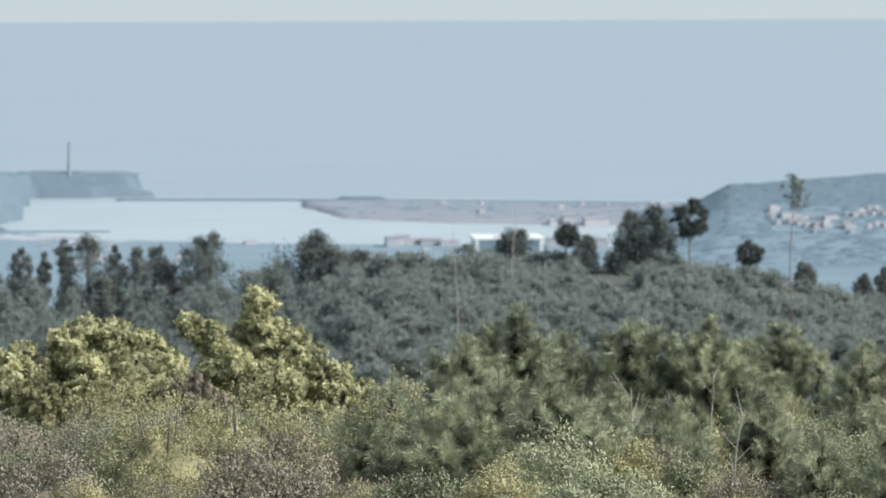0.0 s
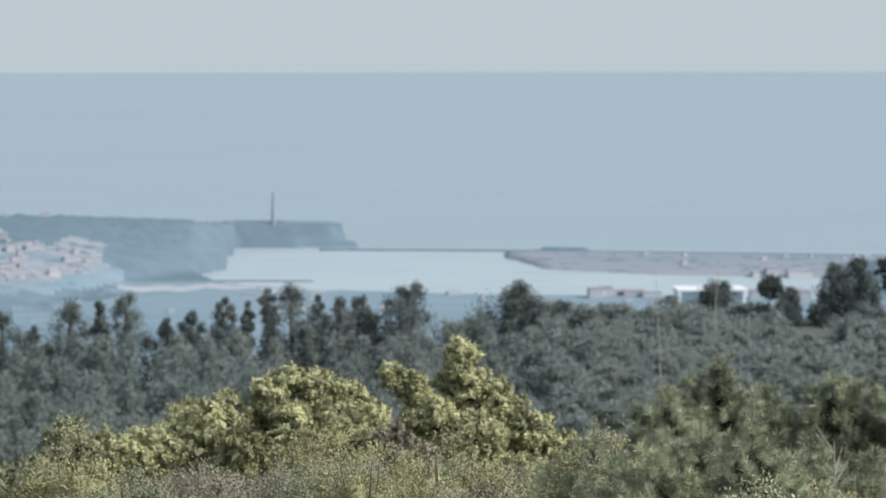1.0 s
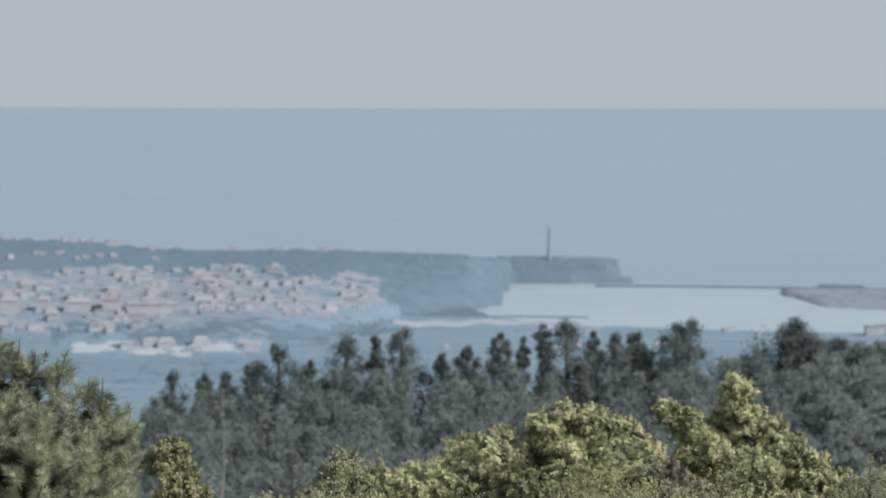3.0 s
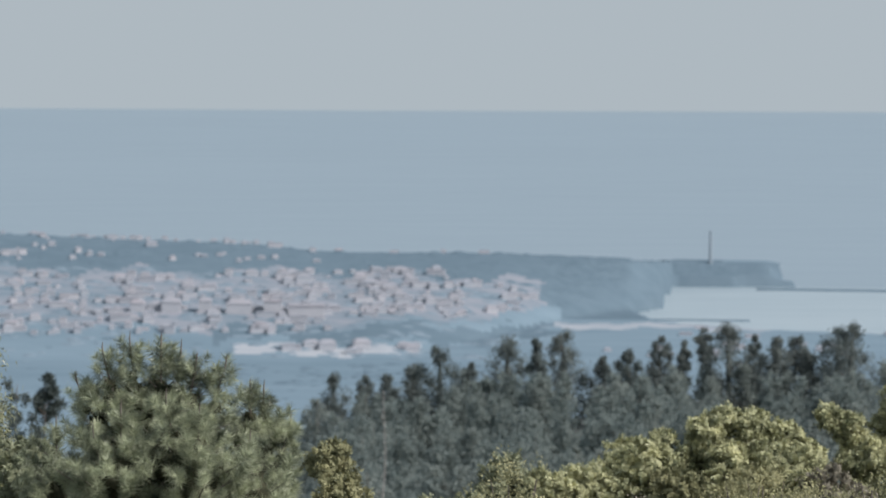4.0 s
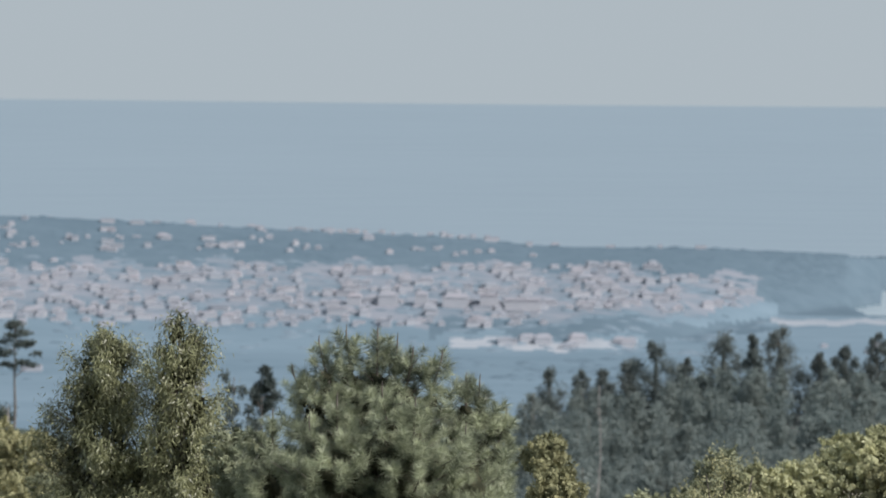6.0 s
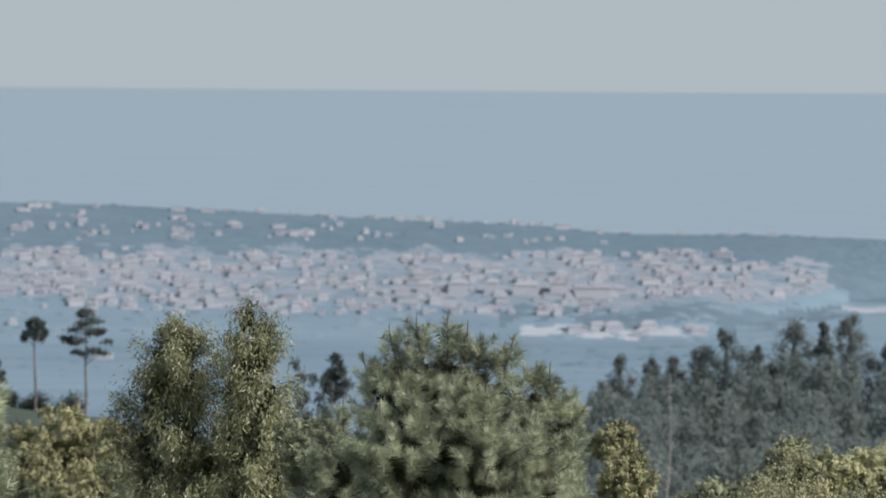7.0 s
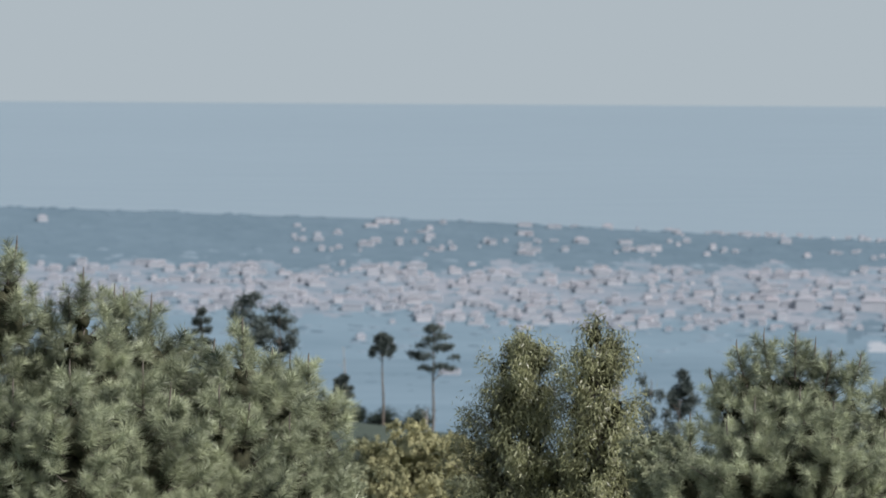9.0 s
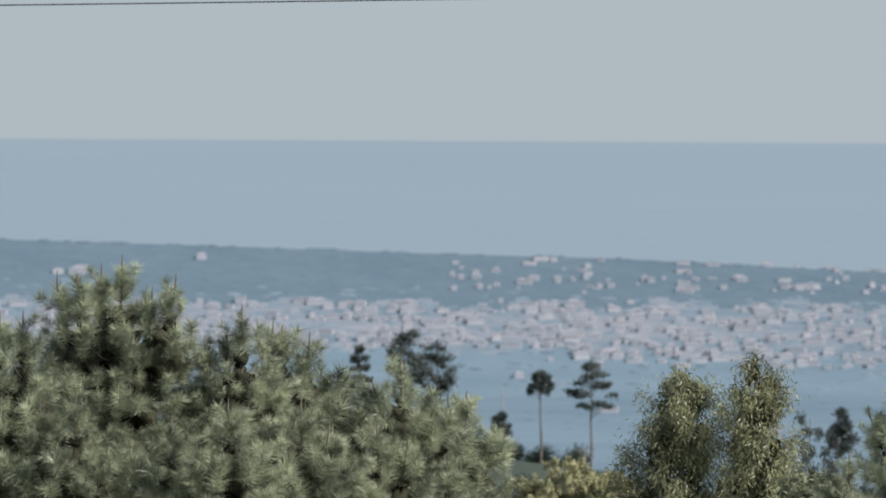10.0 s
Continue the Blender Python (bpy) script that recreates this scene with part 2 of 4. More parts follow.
def build_water():
    xs, ys = np.linspace(-6000, 6000, 25), np.linspace(2200, SEA_EDGE, 20)
    X, Y = np.meshgrid(xs, ys, indexing="ij")
    Y = Y + np.maximum(-X, 0) * 0.055 * (Y > SEA_EDGE - 1)
    V = np.stack([X, Y, 0 * X], -1).reshape(-1, 3)
    i, j = np.meshgrid(np.arange(24), np.arange(19), indexing="ij")
    q = (i * 20 + j).ravel()
    ob = part("water", mesh_from("water", V, np.stack([q, q + 20, q + 21, q + 1], -1), M_SEA))
    tagged(ob, "pale hazy blue sea and shallow estuary water", "sea", kind="structure")


def build_estuary():
    a, d = np.linspace(420, 2000, 60), np.linspace(2600, 2938, 12)
    A, D = np.meshgrid(a, d, indexing="ij")
    V = np.stack([D * np.sin(A * U), D * np.cos(A * U), 0 * A + 0.15], -1).reshape(-1, 3)
    i, j = np.meshgrid(np.arange(59), np.arange(11), indexing="ij")
    q = (i * 12 + j).ravel()
    ob = part("estuary", mesh_from("estuary", V, np.stack([q, q + 12, q + 13, q + 1], -1), M_SHALLOW))
    tagged(ob, "bright shallow water of a sandy estuary", "water", kind="structure")


build_ground()
build_water()
build_estuary()


# ---- foliage and timber ----
def unit(v):
    return v / np.maximum(np.linalg.norm(v, axis=-1, keepdims=True), 1e-9)


def blades(P, D, L, W, rng, N=None):
    """Leaf or needle slivers from P along D; N: the way their faces turn, roughly."""
    S = unit(np.cross(D, rng.normal(size=D.shape) if N is None else N + 0.35 * rng.normal(size=D.shape)))
    L, W = np.broadcast_to(L, len(P))[:, None], np.broadcast_to(W, len(P))[:, None]
    V = np.stack([P + S * W / 2, P + D * L, P + D * L * 0.2 - S * W / 2], 1).reshape(-1, 3)
    return V, np.arange(len(V)).reshape(-1, 3)


def halves(F):
    """Quads cut into triangles."""
    F = np.asarray(F).reshape(-1, 4)
    return np.concatenate([F[:, :3], F[:, [0, 2, 3]]])


def blobs(C, size, rng, sides=6, rings=4, jit=0.22):
    """Small lumpy masses of foliage at C; size: radii (n, 3)."""
    C, n = np.asarray(C, float), len(C)
    size = np.broadcast_to(np.asarray(size, float), (n, 3))
    th = np.arange(sides) * 2 * np.pi / sides
    ph = np.linspace(0.06, np.pi - 0.06, rings)
    T = np.stack([np.sin(ph)[:, None] * np.cos(th), np.sin(ph)[:, None] * np.sin(th), np.cos(ph)[:, None] + 0 * th], -1).reshape(-1, 3)
    k = len(T)
    V = C[:, None] + T[None] * size[:, None] * (1 + jit * rng.normal(size=(n, k, 1)))
    i, j = np.meshgrid(np.arange(rings - 1), np.arange(sides), indexing="ij")
    q, r = i * sides + j, i * sides + (j + 1) % sides
    F = np.stack([q, q + sides, r + sides, r], -1).reshape(-1, 4)
    return V.reshape(-1, 3), halves(F[None] + (np.arange(n) * k)[:, None, None])


def hull(profile, rng, sides=10, jit=0.16):
    """A lumpy closed body of foliage round the z axis; profile: (z, radius)."""
    th = np.arange(sides) * 2 * np.pi / sides
    V = []
    for z, r in profile:
        k = r * (1 + jit * rng.normal(size=sides))
        V.append(np.stack([np.cos(th) * k, np.sin(th) * k, z + 0.25 * r * rng.normal(0, 0.4, sides)], -1))
    n = len(profile)
    i, j = np.meshgrid(np.arange(n - 1), np.arange(sides), indexing="ij")
    q, r = i * sides + j, i * sides + (j + 1) % sides
    return np.concatenate(V), halves(np.stack([q, r, r + sides, q + sides], -1))


def tubes(lines, sides=6):
    """Tapered tubes; each line is a list of (x, y, z, radius)."""
    VV, FF, base = [], [], 0
    for line in lines:
        line = np.asarray(line, float)
        k = len(line)
        tang = unit(np.gradient(line[:, :3], axis=0))
        ref = np.where(np.abs(tang[:, 2:3]) > 0.9, [[1.0, 0, 0]], [[0, 0, 1.0]])
        s = unit(np.cross(tang, ref))
        u = np.cross(s, tang)
        th = np.arange(sides) * 2 * np.pi / sides
        ring = s[:, None] * np.cos(th)[None, :, None] + u[:, None] * np.sin(th)[None, :, None]
        VV.append((line[:, None, :3] + ring * line[:, None, 3:4]).reshape(-1, 3))
        i, j = np.meshgrid(np.arange(k - 1), np.arange(sides), indexing="ij")
        q, r = base + i * sides + j, base + i * sides + (j + 1) % sides
        FF.append(np.stack([q, r, r + sides, q + sides], -1).reshape(-1, 4))
        base += k * sides
    return np.concatenate(VV), np.concatenate(FF)


def tree(name, where, label, trunk, branches, crown, bark, leaf, group="", inner=None):
    root = new(name)
    root.location = where
    tagged(root, label, "tree", group)
    part("trunk", mesh_from("trunk", *tubes(trunk, 8), bark, True), root)
    if branches:
        tagged(part("branch_work", mesh_from("branch_work", *tubes(branches, 5), bark, True), root), kind="stuff")
    if crown is not None:
        part("crown", mesh_from("crown", *crown, leaf, True), root)
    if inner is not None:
        part("inner_foliage", mesh_from("inner_foliage", *inner, M_INNER, True), root, "dark lumps of old foliage standing in for crown shade")
    return root


def join(parts):
    V, F, base = [], [], 0
    for v, f in parts:
        V.append(v)
        F.append(f + base)
        base += len(v)
    return np.concatenate(V), np.concatenate(F)


def near_pine(where, tops, depth, seed, label, tuft=1.0, thick=0.10, per=230):
    """A young maritime pine: a trunk that forks into leaders, each with whorls of upswept limbs that carry bottlebrush
    shoots and a candle on top; tops: (x, y, z, widest reach, how fast it widens) of each leader over the base."""
    rng = np.random.default_rng(seed)
    tops = np.array(tops, float)
    h = tops[:, 2].max()
    fork = max(min(h - depth * 0.75, tops[:, 2].min() - 0.9), h * 0.25)
    wob = rng.normal(0, 0.05, 2)
    main = [(wob[0] * math.sin(z * 1.1), wob[1] * math.sin(z * 0.8 + 1), z, 0.035 + thick * (1 - z / h)) for z in np.linspace(-0.6, fork, 8)]
    x0, y0 = main[-1][:2]
    limbs, pos, axis, size, core, core_r = [], [], [], [], [], []

    def reach(i, t):
        return np.minimum(0.12 + 0.16 * min(t, 0.6) + 1.9 * tops[i, 4] * max(t - 0.5, 0.0), tops[i, 3])

    def stem(i, z):
        """Middle line of leader i at height z."""
        f = np.clip((z - fork) / max(tops[i, 2] - fork, 0.3), 0, 1) ** 0.6
        return np.array([x0 + (tops[i, 0] - x0) * f, y0 + (tops[i, 1] - y0) * f, z])
    for i in range(len(tops)):
        zt = tops[i, 2]
        limbs.append([(*stem(i, z), 0.012 + 0.05 * min(1, (zt - z) / 2.5)) for z in np.linspace(fork, zt, 8)])
        for dz, k in ((0.62, 1.25), (0.36, 1.1)):                        # upright leading shoots
            pos.append(stem(i, zt - dz))
            axis.append(np.array([0, 0, 1.0]))
            size.append(k)
        limbs.append([(*stem(i, zt - 0.1), 0.017), (*(stem(i, zt) + [0, 0, 0.07]), 0.015), (*(stem(i, zt) + [0.01, 0, rng.uniform(0.12, 0.26)]), 0.006)])
        t = 0.24
        while t < depth - (h - zt):
            R = float(reach(i, t)) * (1 + 0.16 * math.sin(t * 4.1 + i + seed))
            c = stem(i, zt - t)
            # dark core lumps give the gaps in the crown their shade
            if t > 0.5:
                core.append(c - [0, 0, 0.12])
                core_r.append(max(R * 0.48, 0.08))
            count = max(4, int(round(6.283 * R / 0.44)))
            a0 = rng.uniform(0, 6.28)
            for k in range(count):
                a = a0 + k * 6.283 / count + rng.normal(0, 0.16)
                r = R * rng.uniform(0.68, 1.12)
                out = np.array([math.cos(a), math.sin(a), 0])
                p = c + out * r + [0, 0, rng.normal(0, 0.08)]
                inside = False
                for j in range(len(tops)):
                    tj = tops[j, 2] - p[2]
                    if j != i and tj > 0.3 and np.hypot(*(p - stem(j, p[2]))[:2]) < 0.72 * float(reach(j, tj)):
                        inside = True
                if inside:
                    continue
                if k % 2 == 0 or R < 0.5:
                    q = stem(i, zt - t - 0.45 * r)
                    limbs.append([(*q, 0.008 + 0.014 * r), (*(q * 0.45 + p * 0.55 - [0, 0, 0.1 * r]), 0.007 + 0.007 * r), (*p, 0.005)])
                if r > 0.45:                                              # a shoot further in along the limb
                    pos.append(c + (p - c) * rng.uniform(0.45, 0.7) - [0, 0, 0.08])
                    axis.append(out * 0.4 + rng.normal(0, 0.2, 3) + np.array([0, 0, 0.9]))
                    size.append(rng.uniform(0.7, 1.0))
                pos.append(p)
                axis.append(out * rng.uniform(0.35, 1.0) + rng.normal(0, 0.18, 3) + np.array([0, 0, rng.uniform(0.6, 1.1)]))
                size.append(rng.uniform(0.75, 1.3) * (0.8 + 0.2 * min(1, t)))
            t += rng.uniform(0.24, 0.34) if t < 1.1 else rng.uniform(0.36, 0.5)
    pos, axis, size = np.array(pos), unit(np.array(axis)), np.array(size) * tuft
    n = len(pos)
    s = rng.uniform(0, 1, (n, per, 1)) ** 0.85
    P = (pos[:, None] + axis[:, None] * (s * 0.30 - 0.06) * size[:, None, None]).reshape(-1, 3)
    q = unit(rng.normal(size=(n, per, 3)))
    q = q - axis[:, None] * (q * axis[:, None]).sum(-1, keepdims=True)
    D = unit(axis[:, None] * (0.2 + 0.75 * s * s) + unit(q) * 0.9).reshape(-1, 3)
    crown = blades(P, D, rng.uniform(0.15, 0.26, n * per) * np.repeat(size, per), 0.0075 * np.repeat(size, per), rng, (q + 0.4 * axis[:, None]).reshape(-1, 3))
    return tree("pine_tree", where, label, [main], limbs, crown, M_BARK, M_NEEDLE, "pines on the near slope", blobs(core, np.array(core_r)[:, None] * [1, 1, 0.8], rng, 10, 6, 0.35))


def leafy(where, h, lobes, seed, label, leaf_mat, name="oak_tree", leaf=(0.11, 0.06), per=44, density=66, up=0.35, group=""):
    """A broadleaf crown of lobes; lobes: (x, y, z, radius) over the base."""
    rng = np.random.default_rng(seed)
    trunk = [[(0.1 * math.sin(z), 0.0, z, 0.04 + 0.08 * (1 - z / h)) for z in np.linspace(-0.6, h * 0.6, 8)]]
    branches, out = [], []
    for x, y, z, r in lobes:
        z0 = min(max(z - 1.6 * r - abs(x) * 0.6, h * 0.15), h * 0.6)
        branches.append([(x * s, y * s, z0 + (z - z0) * (s ** 0.8), 0.012 + 0.05 * (1 - s)) for s in np.linspace(0, 1, 6)])
        subs = unit(rng.normal(size=(int(7 + 6 * r), 3)) + [0, -0.25, 0.45])
        subs[:, 2] = np.where(subs[:, 2] < -0.35, -subs[:, 2], subs[:, 2])
        mid = np.array([x, y, z]) + subs * r * [0.78, 0.78, 0.68] * rng.uniform(0.8, 1.1, (len(subs), 1))
        rs = (0.16 + 0.22 * r) * rng.uniform(0.8, 1.25, len(subs))
        n = int(density * r * r * 4) + 10
        i = rng.integers(0, len(subs), n)
        u = unit(rng.normal(size=(n, 3)) + [0, 0, 0.55])
        C = mid[i] + u * rs[i][:, None] * [1.1, 1.1, 0.62] * rng.uniform(0.6, 1.1, (n, 1))
        size = rng.uniform(0.07, 0.17, (n, 1, 1))
        q = unit(rng.normal(size=(n, per, 3)))
        P = (C[:, None] + q * size * rng.uniform(0.1, 1, (n, per, 1))).reshape(-1, 3)
        D = unit(np.cross(u[:, None], q) + u[:, None] * 0.35 + np.array([0, 0, up])).reshape(-1, 3)
        out.append(blades(P, D, rng.uniform(0.6, 1.2, len(P)) * leaf[0], leaf[1], rng, (u[:, None] * 1.6 + q * 0.6).reshape(-1, 3)))
        k = int(density * r * r * 2.6) + 6                   # leaves between the clumps
        w = unit(rng.normal(size=(k, 3)))
        C = np.array([x, y, z]) + w * r * [0.9, 0.9, 0.8] * rng.uniform(0.6, 0.95, (k, 1)) - [0, 0, 0.1 * r]
        q = unit(rng.normal(size=(k, per, 3)))
        P = (C[:, None] + q * 0.16 * rng.uniform(0.2, 1, (k, per, 1))).reshape(-1, 3)
        D = unit(np.cross(w[:, None], q) + w[:, None] * 0.3).reshape(-1, 3)
        out.append(blades(P, D, rng.uniform(0.6, 1.2, len(P)) * leaf[0], leaf[1], rng, (w[:, None] * 1.4 + q * 0.7).reshape(-1, 3)))
        m = int(4 * r) + 2                                   # upright sprigs
        w = unit(rng.normal(size=(m, 3)) + [0, 0, 0.9])
        w[:, 2] = np.abs(w[:, 2])
        T = np.array([x, y, z]) + w * r * [1.0, 1.0, 0.85]
        f = rng.uniform(0, 1, (m, 26, 1))
        ax = unit(w * 0.5 + rng.normal(0, 0.15, (m, 3)) + [0, 0, 1.0])
        P = (T[:, None] + ax[:, None] * f * rng.uniform(0.10, 0.24, (m, 1, 1)) + rng.normal(0, 0.045, (m, 26, 3)) * (1.2 - f)).reshape(-1, 3)
        D = unit(ax[:, None] * 0.8 + rng.normal(0, 0.5, (m, 26, 3))).reshape(-1, 3)
        out.append(blades(P, D, rng.uniform(0.6, 1.1, len(P)) * leaf[0], leaf[1], rng, None))
        out.append(blobs(np.array([[x, y, z]]), np.array([r, r, r * 0.85]) * 0.45, rng, 10, 7, 0.2))
    return tree(name, where, label, trunk, branches, join(out), M_BARK, leaf_mat, group)


def gum_tree(where, h, seed, label, spread=1.0, count=7500, depth=5.0):
    """A young eucalyptus with long hanging leaves in loose sprays."""
    rng = np.random.default_rng(seed)
    trunk = [[(0.06 * math.sin(z * 0.7 + seed), 0.04 * math.cos(z), z, 0.02 + 0.07 * (1 - z / h)) for z in np.linspace(-0.6, h - 0.1, 14)]]
    branches, sprays = [], []
    for k in range(120):
        f = rng.uniform(0, 1) ** 0.75
        z = h - 0.12 - f * depth
        reach = spread * (0.05 + 0.93 * (1 - math.exp(-f * depth * 0.85))) * rng.uniform(0.4, 1.15) * (1 + 0.14 * math.sin(f * depth * 2.3 + seed))
        a = rng.uniform(0, 6.283)
        top = np.array([math.cos(a) * reach, math.sin(a) * reach, z + rng.uniform(0.0, 0.35) * min(1, reach)])
        root = np.array([0, 0, z - 0.5 * reach - 0.1])
        branches.append([(*(root + (top - root) * s + np.array([0, 0, 0.12 * math.sin(s * 3.14)])), 0.004 + 0.014 * (1 - s)) for s in np.linspace(0, 1, 5)])
        for s in (1.0, 0.78, 0.5):
            sprays.append(root + (top - root) * s)
    sprays = np.array(sprays)
    pick = sprays[rng.integers(0, len(sprays), count)]
    P = pick + rng.normal(0, 1, (count, 3)) * [0.12, 0.12, 0.17]
    D = unit(rng.normal(0, 0.5, (count, 3)) + [0, 0, -0.75])
    # the last blobs are dark filler for shade within the crown
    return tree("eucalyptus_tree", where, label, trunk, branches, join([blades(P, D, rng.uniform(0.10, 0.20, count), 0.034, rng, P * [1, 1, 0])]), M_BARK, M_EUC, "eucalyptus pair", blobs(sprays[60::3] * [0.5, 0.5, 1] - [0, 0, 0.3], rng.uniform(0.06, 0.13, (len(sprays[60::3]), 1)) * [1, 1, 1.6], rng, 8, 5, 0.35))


def wood_crown(rng, h, r, style, n=400, size=0.45):
    """Foliage of a tree of the middle wood: column, round, layered, sparse or droop."""
    if style in ("column", "round"):
        m = 26 if style == "column" else 30
        f = np.linspace(0.02, 1, m) + rng.normal(0, 0.02, m)
        if style == "column":
            shape = np.minimum(1, 2.8 * (1.05 - f)).clip(0.02) ** 0.62
        else:
            shape = np.where(f < 0.5, 0.75, np.sqrt(np.maximum(0.08, 1 - ((f - 0.6) / 0.45) ** 2)))
        a = np.arange(m) * 2.4 + rng.uniform(0, 6) + rng.normal(0, 0.4, m)
        size_c = r * (0.17 + 0.32 * shape) * rng.uniform(0.7, 1.25, m)
        off = np.clip(r * shape * rng.uniform(0.6, 1.4, m) - size_c * 0.7, 0, r * 0.72)
        C = np.stack([np.cos(a) * off, np.sin(a) * off, h * (0.08 + 0.9 * f) - size_c * 0.8], -1)
        rad = size_c[:, None] * np.array([1, 1, 1.15])
        core = hull([(h * (0.05 + 0.8 * k / 6), max(0.12 * r * float(np.interp(k / 6, f, shape)), 0.03)) for k in range(7)], rng, 6, 0.2)
        i = rng.integers(0, m, n)
        q = unit(rng.normal(size=(n, 3)))
        P = C[i] + q * rad[i] * rng.uniform(0.1, 1.12, (n, 1))
        D = unit(np.cross(q, rng.normal(size=(n, 3))) + q * 0.25 + [0, 0, 0.35])
        return join([core, blades(P, D, rng.uniform(0.6, 1.4, n) * size, size * 0.6, rng, q * 0.35)])
    if style == "layered":
        k = np.repeat(np.arange(5), 5)
        pa = rng.uniform(0, 6.283, 25) + np.tile(np.arange(5) * 1.26, 5)
        pr = r * np.array([0.12, 0.40, 0.55, 0.70, 0.62])[k] * rng.uniform(0.6, 1.2, 25)
        C = np.stack([np.cos(pa) * pr, np.sin(pa) * pr, h - 0.4 - k * min(0.95, h * 0.1) + rng.normal(0, 0.12, 25) + 0.1 * pr], -1)
        rad = np.array([r * 0.26, r * 0.26, 0.20]) * rng.uniform(0.7, 1.2, (25, 1))
    elif style == "sparse":
        m = int(15 * r) + 6
        C = unit(rng.normal(size=(m, 3))) * rng.uniform(0.3, 1, (m, 1)) ** 0.5 * [r * 0.85, r * 0.85, min(h * 0.24, 2.6)] + [0, 0, h - min(h * 0.24, 2.6) - 0.4]
        C[0] = [0, 0, h - 0.4]
        rad = np.array([0.52, 0.52, 0.40]) * rng.uniform(0.7, 1.25, (m, 1)) * min(1, r / 1.4)
    else:
        u = unit(rng.normal(size=(26, 3)))
        u[:, 2] = np.abs(u[:, 2])
        C = u * [r * 0.7, r * 0.7, r * 0.8] + [0, 0, h - r * 1.2]
        ring = np.arange(9) * 0.7
        C[:9] = np.stack([np.cos(ring) * r * 0.8, np.sin(ring) * r * 0.8, h - r * 1.25 - 0.25 * (np.arange(9) % 3)], -1)
        rad = np.array([0.24, 0.24, 0.34]) * rng.uniform(0.8, 1.2, (26, 1))
    m = len(C)
    i = rng.integers(0, m, n)
    q = unit(rng.normal(size=(n, 3)))
    P = C[i] + q * rad[i] * rng.uniform(0.2, 1.1, (n, 1))
    D = unit(q * 0.8 + rng.normal(0, 0.4, (n, 3)) + [0, 0, 0.4])
    return join([blobs(C, rad * 0.4, rng, 6, 4, 0.3), blades(P, D, rng.uniform(0.6, 1.3, n) * size, size * 0.5, rng, q)])


def wood_tree(where, h, r, style, seed, label, n=400, size=0.5, group="trees of the middle wood", leaf=None, thick=0.14):
    rng = np.random.default_rng(seed)
    lean = rng.normal(0, 0.02)
    trunk = [[(lean * z + 0.05 * math.sin(z), 0.03 * math.cos(z * 0.8), z, 0.03 + thick * (1 - z / h)) for z in np.linspace(-0.8, h * 0.97, 9)]]
    V, F = wood_crown(rng, h, r, style, n, size)
    branches = []
    for k in range(7):
        p = V[rng.integers(0, len(V))]
        z0 = max(p[2] - 0.5 - 0.3 * r, h * 0.3)
        branches.append([(p[0] * s + lean * z0 * (1 - s), p[1] * s, z0 + (p[2] - z0) * s, 0.02 + 0.04 * (1 - s)) for s in (0, 0.5, 1)])
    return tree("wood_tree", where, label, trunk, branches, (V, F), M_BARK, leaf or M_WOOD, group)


def bare_trunk(where, h, seed, label, twigs=10, tuft=False):
    rng = np.random.default_rng(seed)
    thick = 0.13 if tuft else 0.07
    trunk = [[(0.16 * math.sin(z * 0.45 + seed) + 0.03 * z * math.sin(seed), 0.0, z, 0.03 + thick * (1 - z / h)) for z in np.linspace(-0.8, h, 16)]]
    branches = []
    for k in range(twigs):
        z = h * rng.uniform(0.45, 0.97)
        a, l = rng.uniform(0, 6.28), rng.uniform(0.4, 1.6) * (1.15 - z / h)
        branches.append([(math.cos(a) * l * s, math.sin(a) * l * s, z + l * (0.5 * s + 0.2 * s * s), 0.03 * (1 - 0.8 * s)) for s in (0, 0.4, 0.7, 1)])
    crown = None
    if tuft:
        C = np.stack([rng.normal(0, 0.42, 30), rng.normal(0, 0.42, 30), h + 0.2 - rng.uniform(0, 3.4, 30)], -1)
        crown = blades(np.repeat(C, 30, 0) + rng.normal(0, 0.16, (900, 3)), unit(rng.normal(size=(900, 3)) + [0, 0, 0.4]), 0.34, 0.15, rng)
    return tree("bare_tree", where, label, trunk, branches, crown, M_BARK if tuft else M_PALE, M_WOOD, "bare trunks over the wood")


def top_height(a, b, d):
    """Where a tree stands at bearing a and distance d, and how tall it is if its top shows b units under the sea's edge."""
    p = place(a, d)
    return p, float(lift(b, d, a)) - p.z


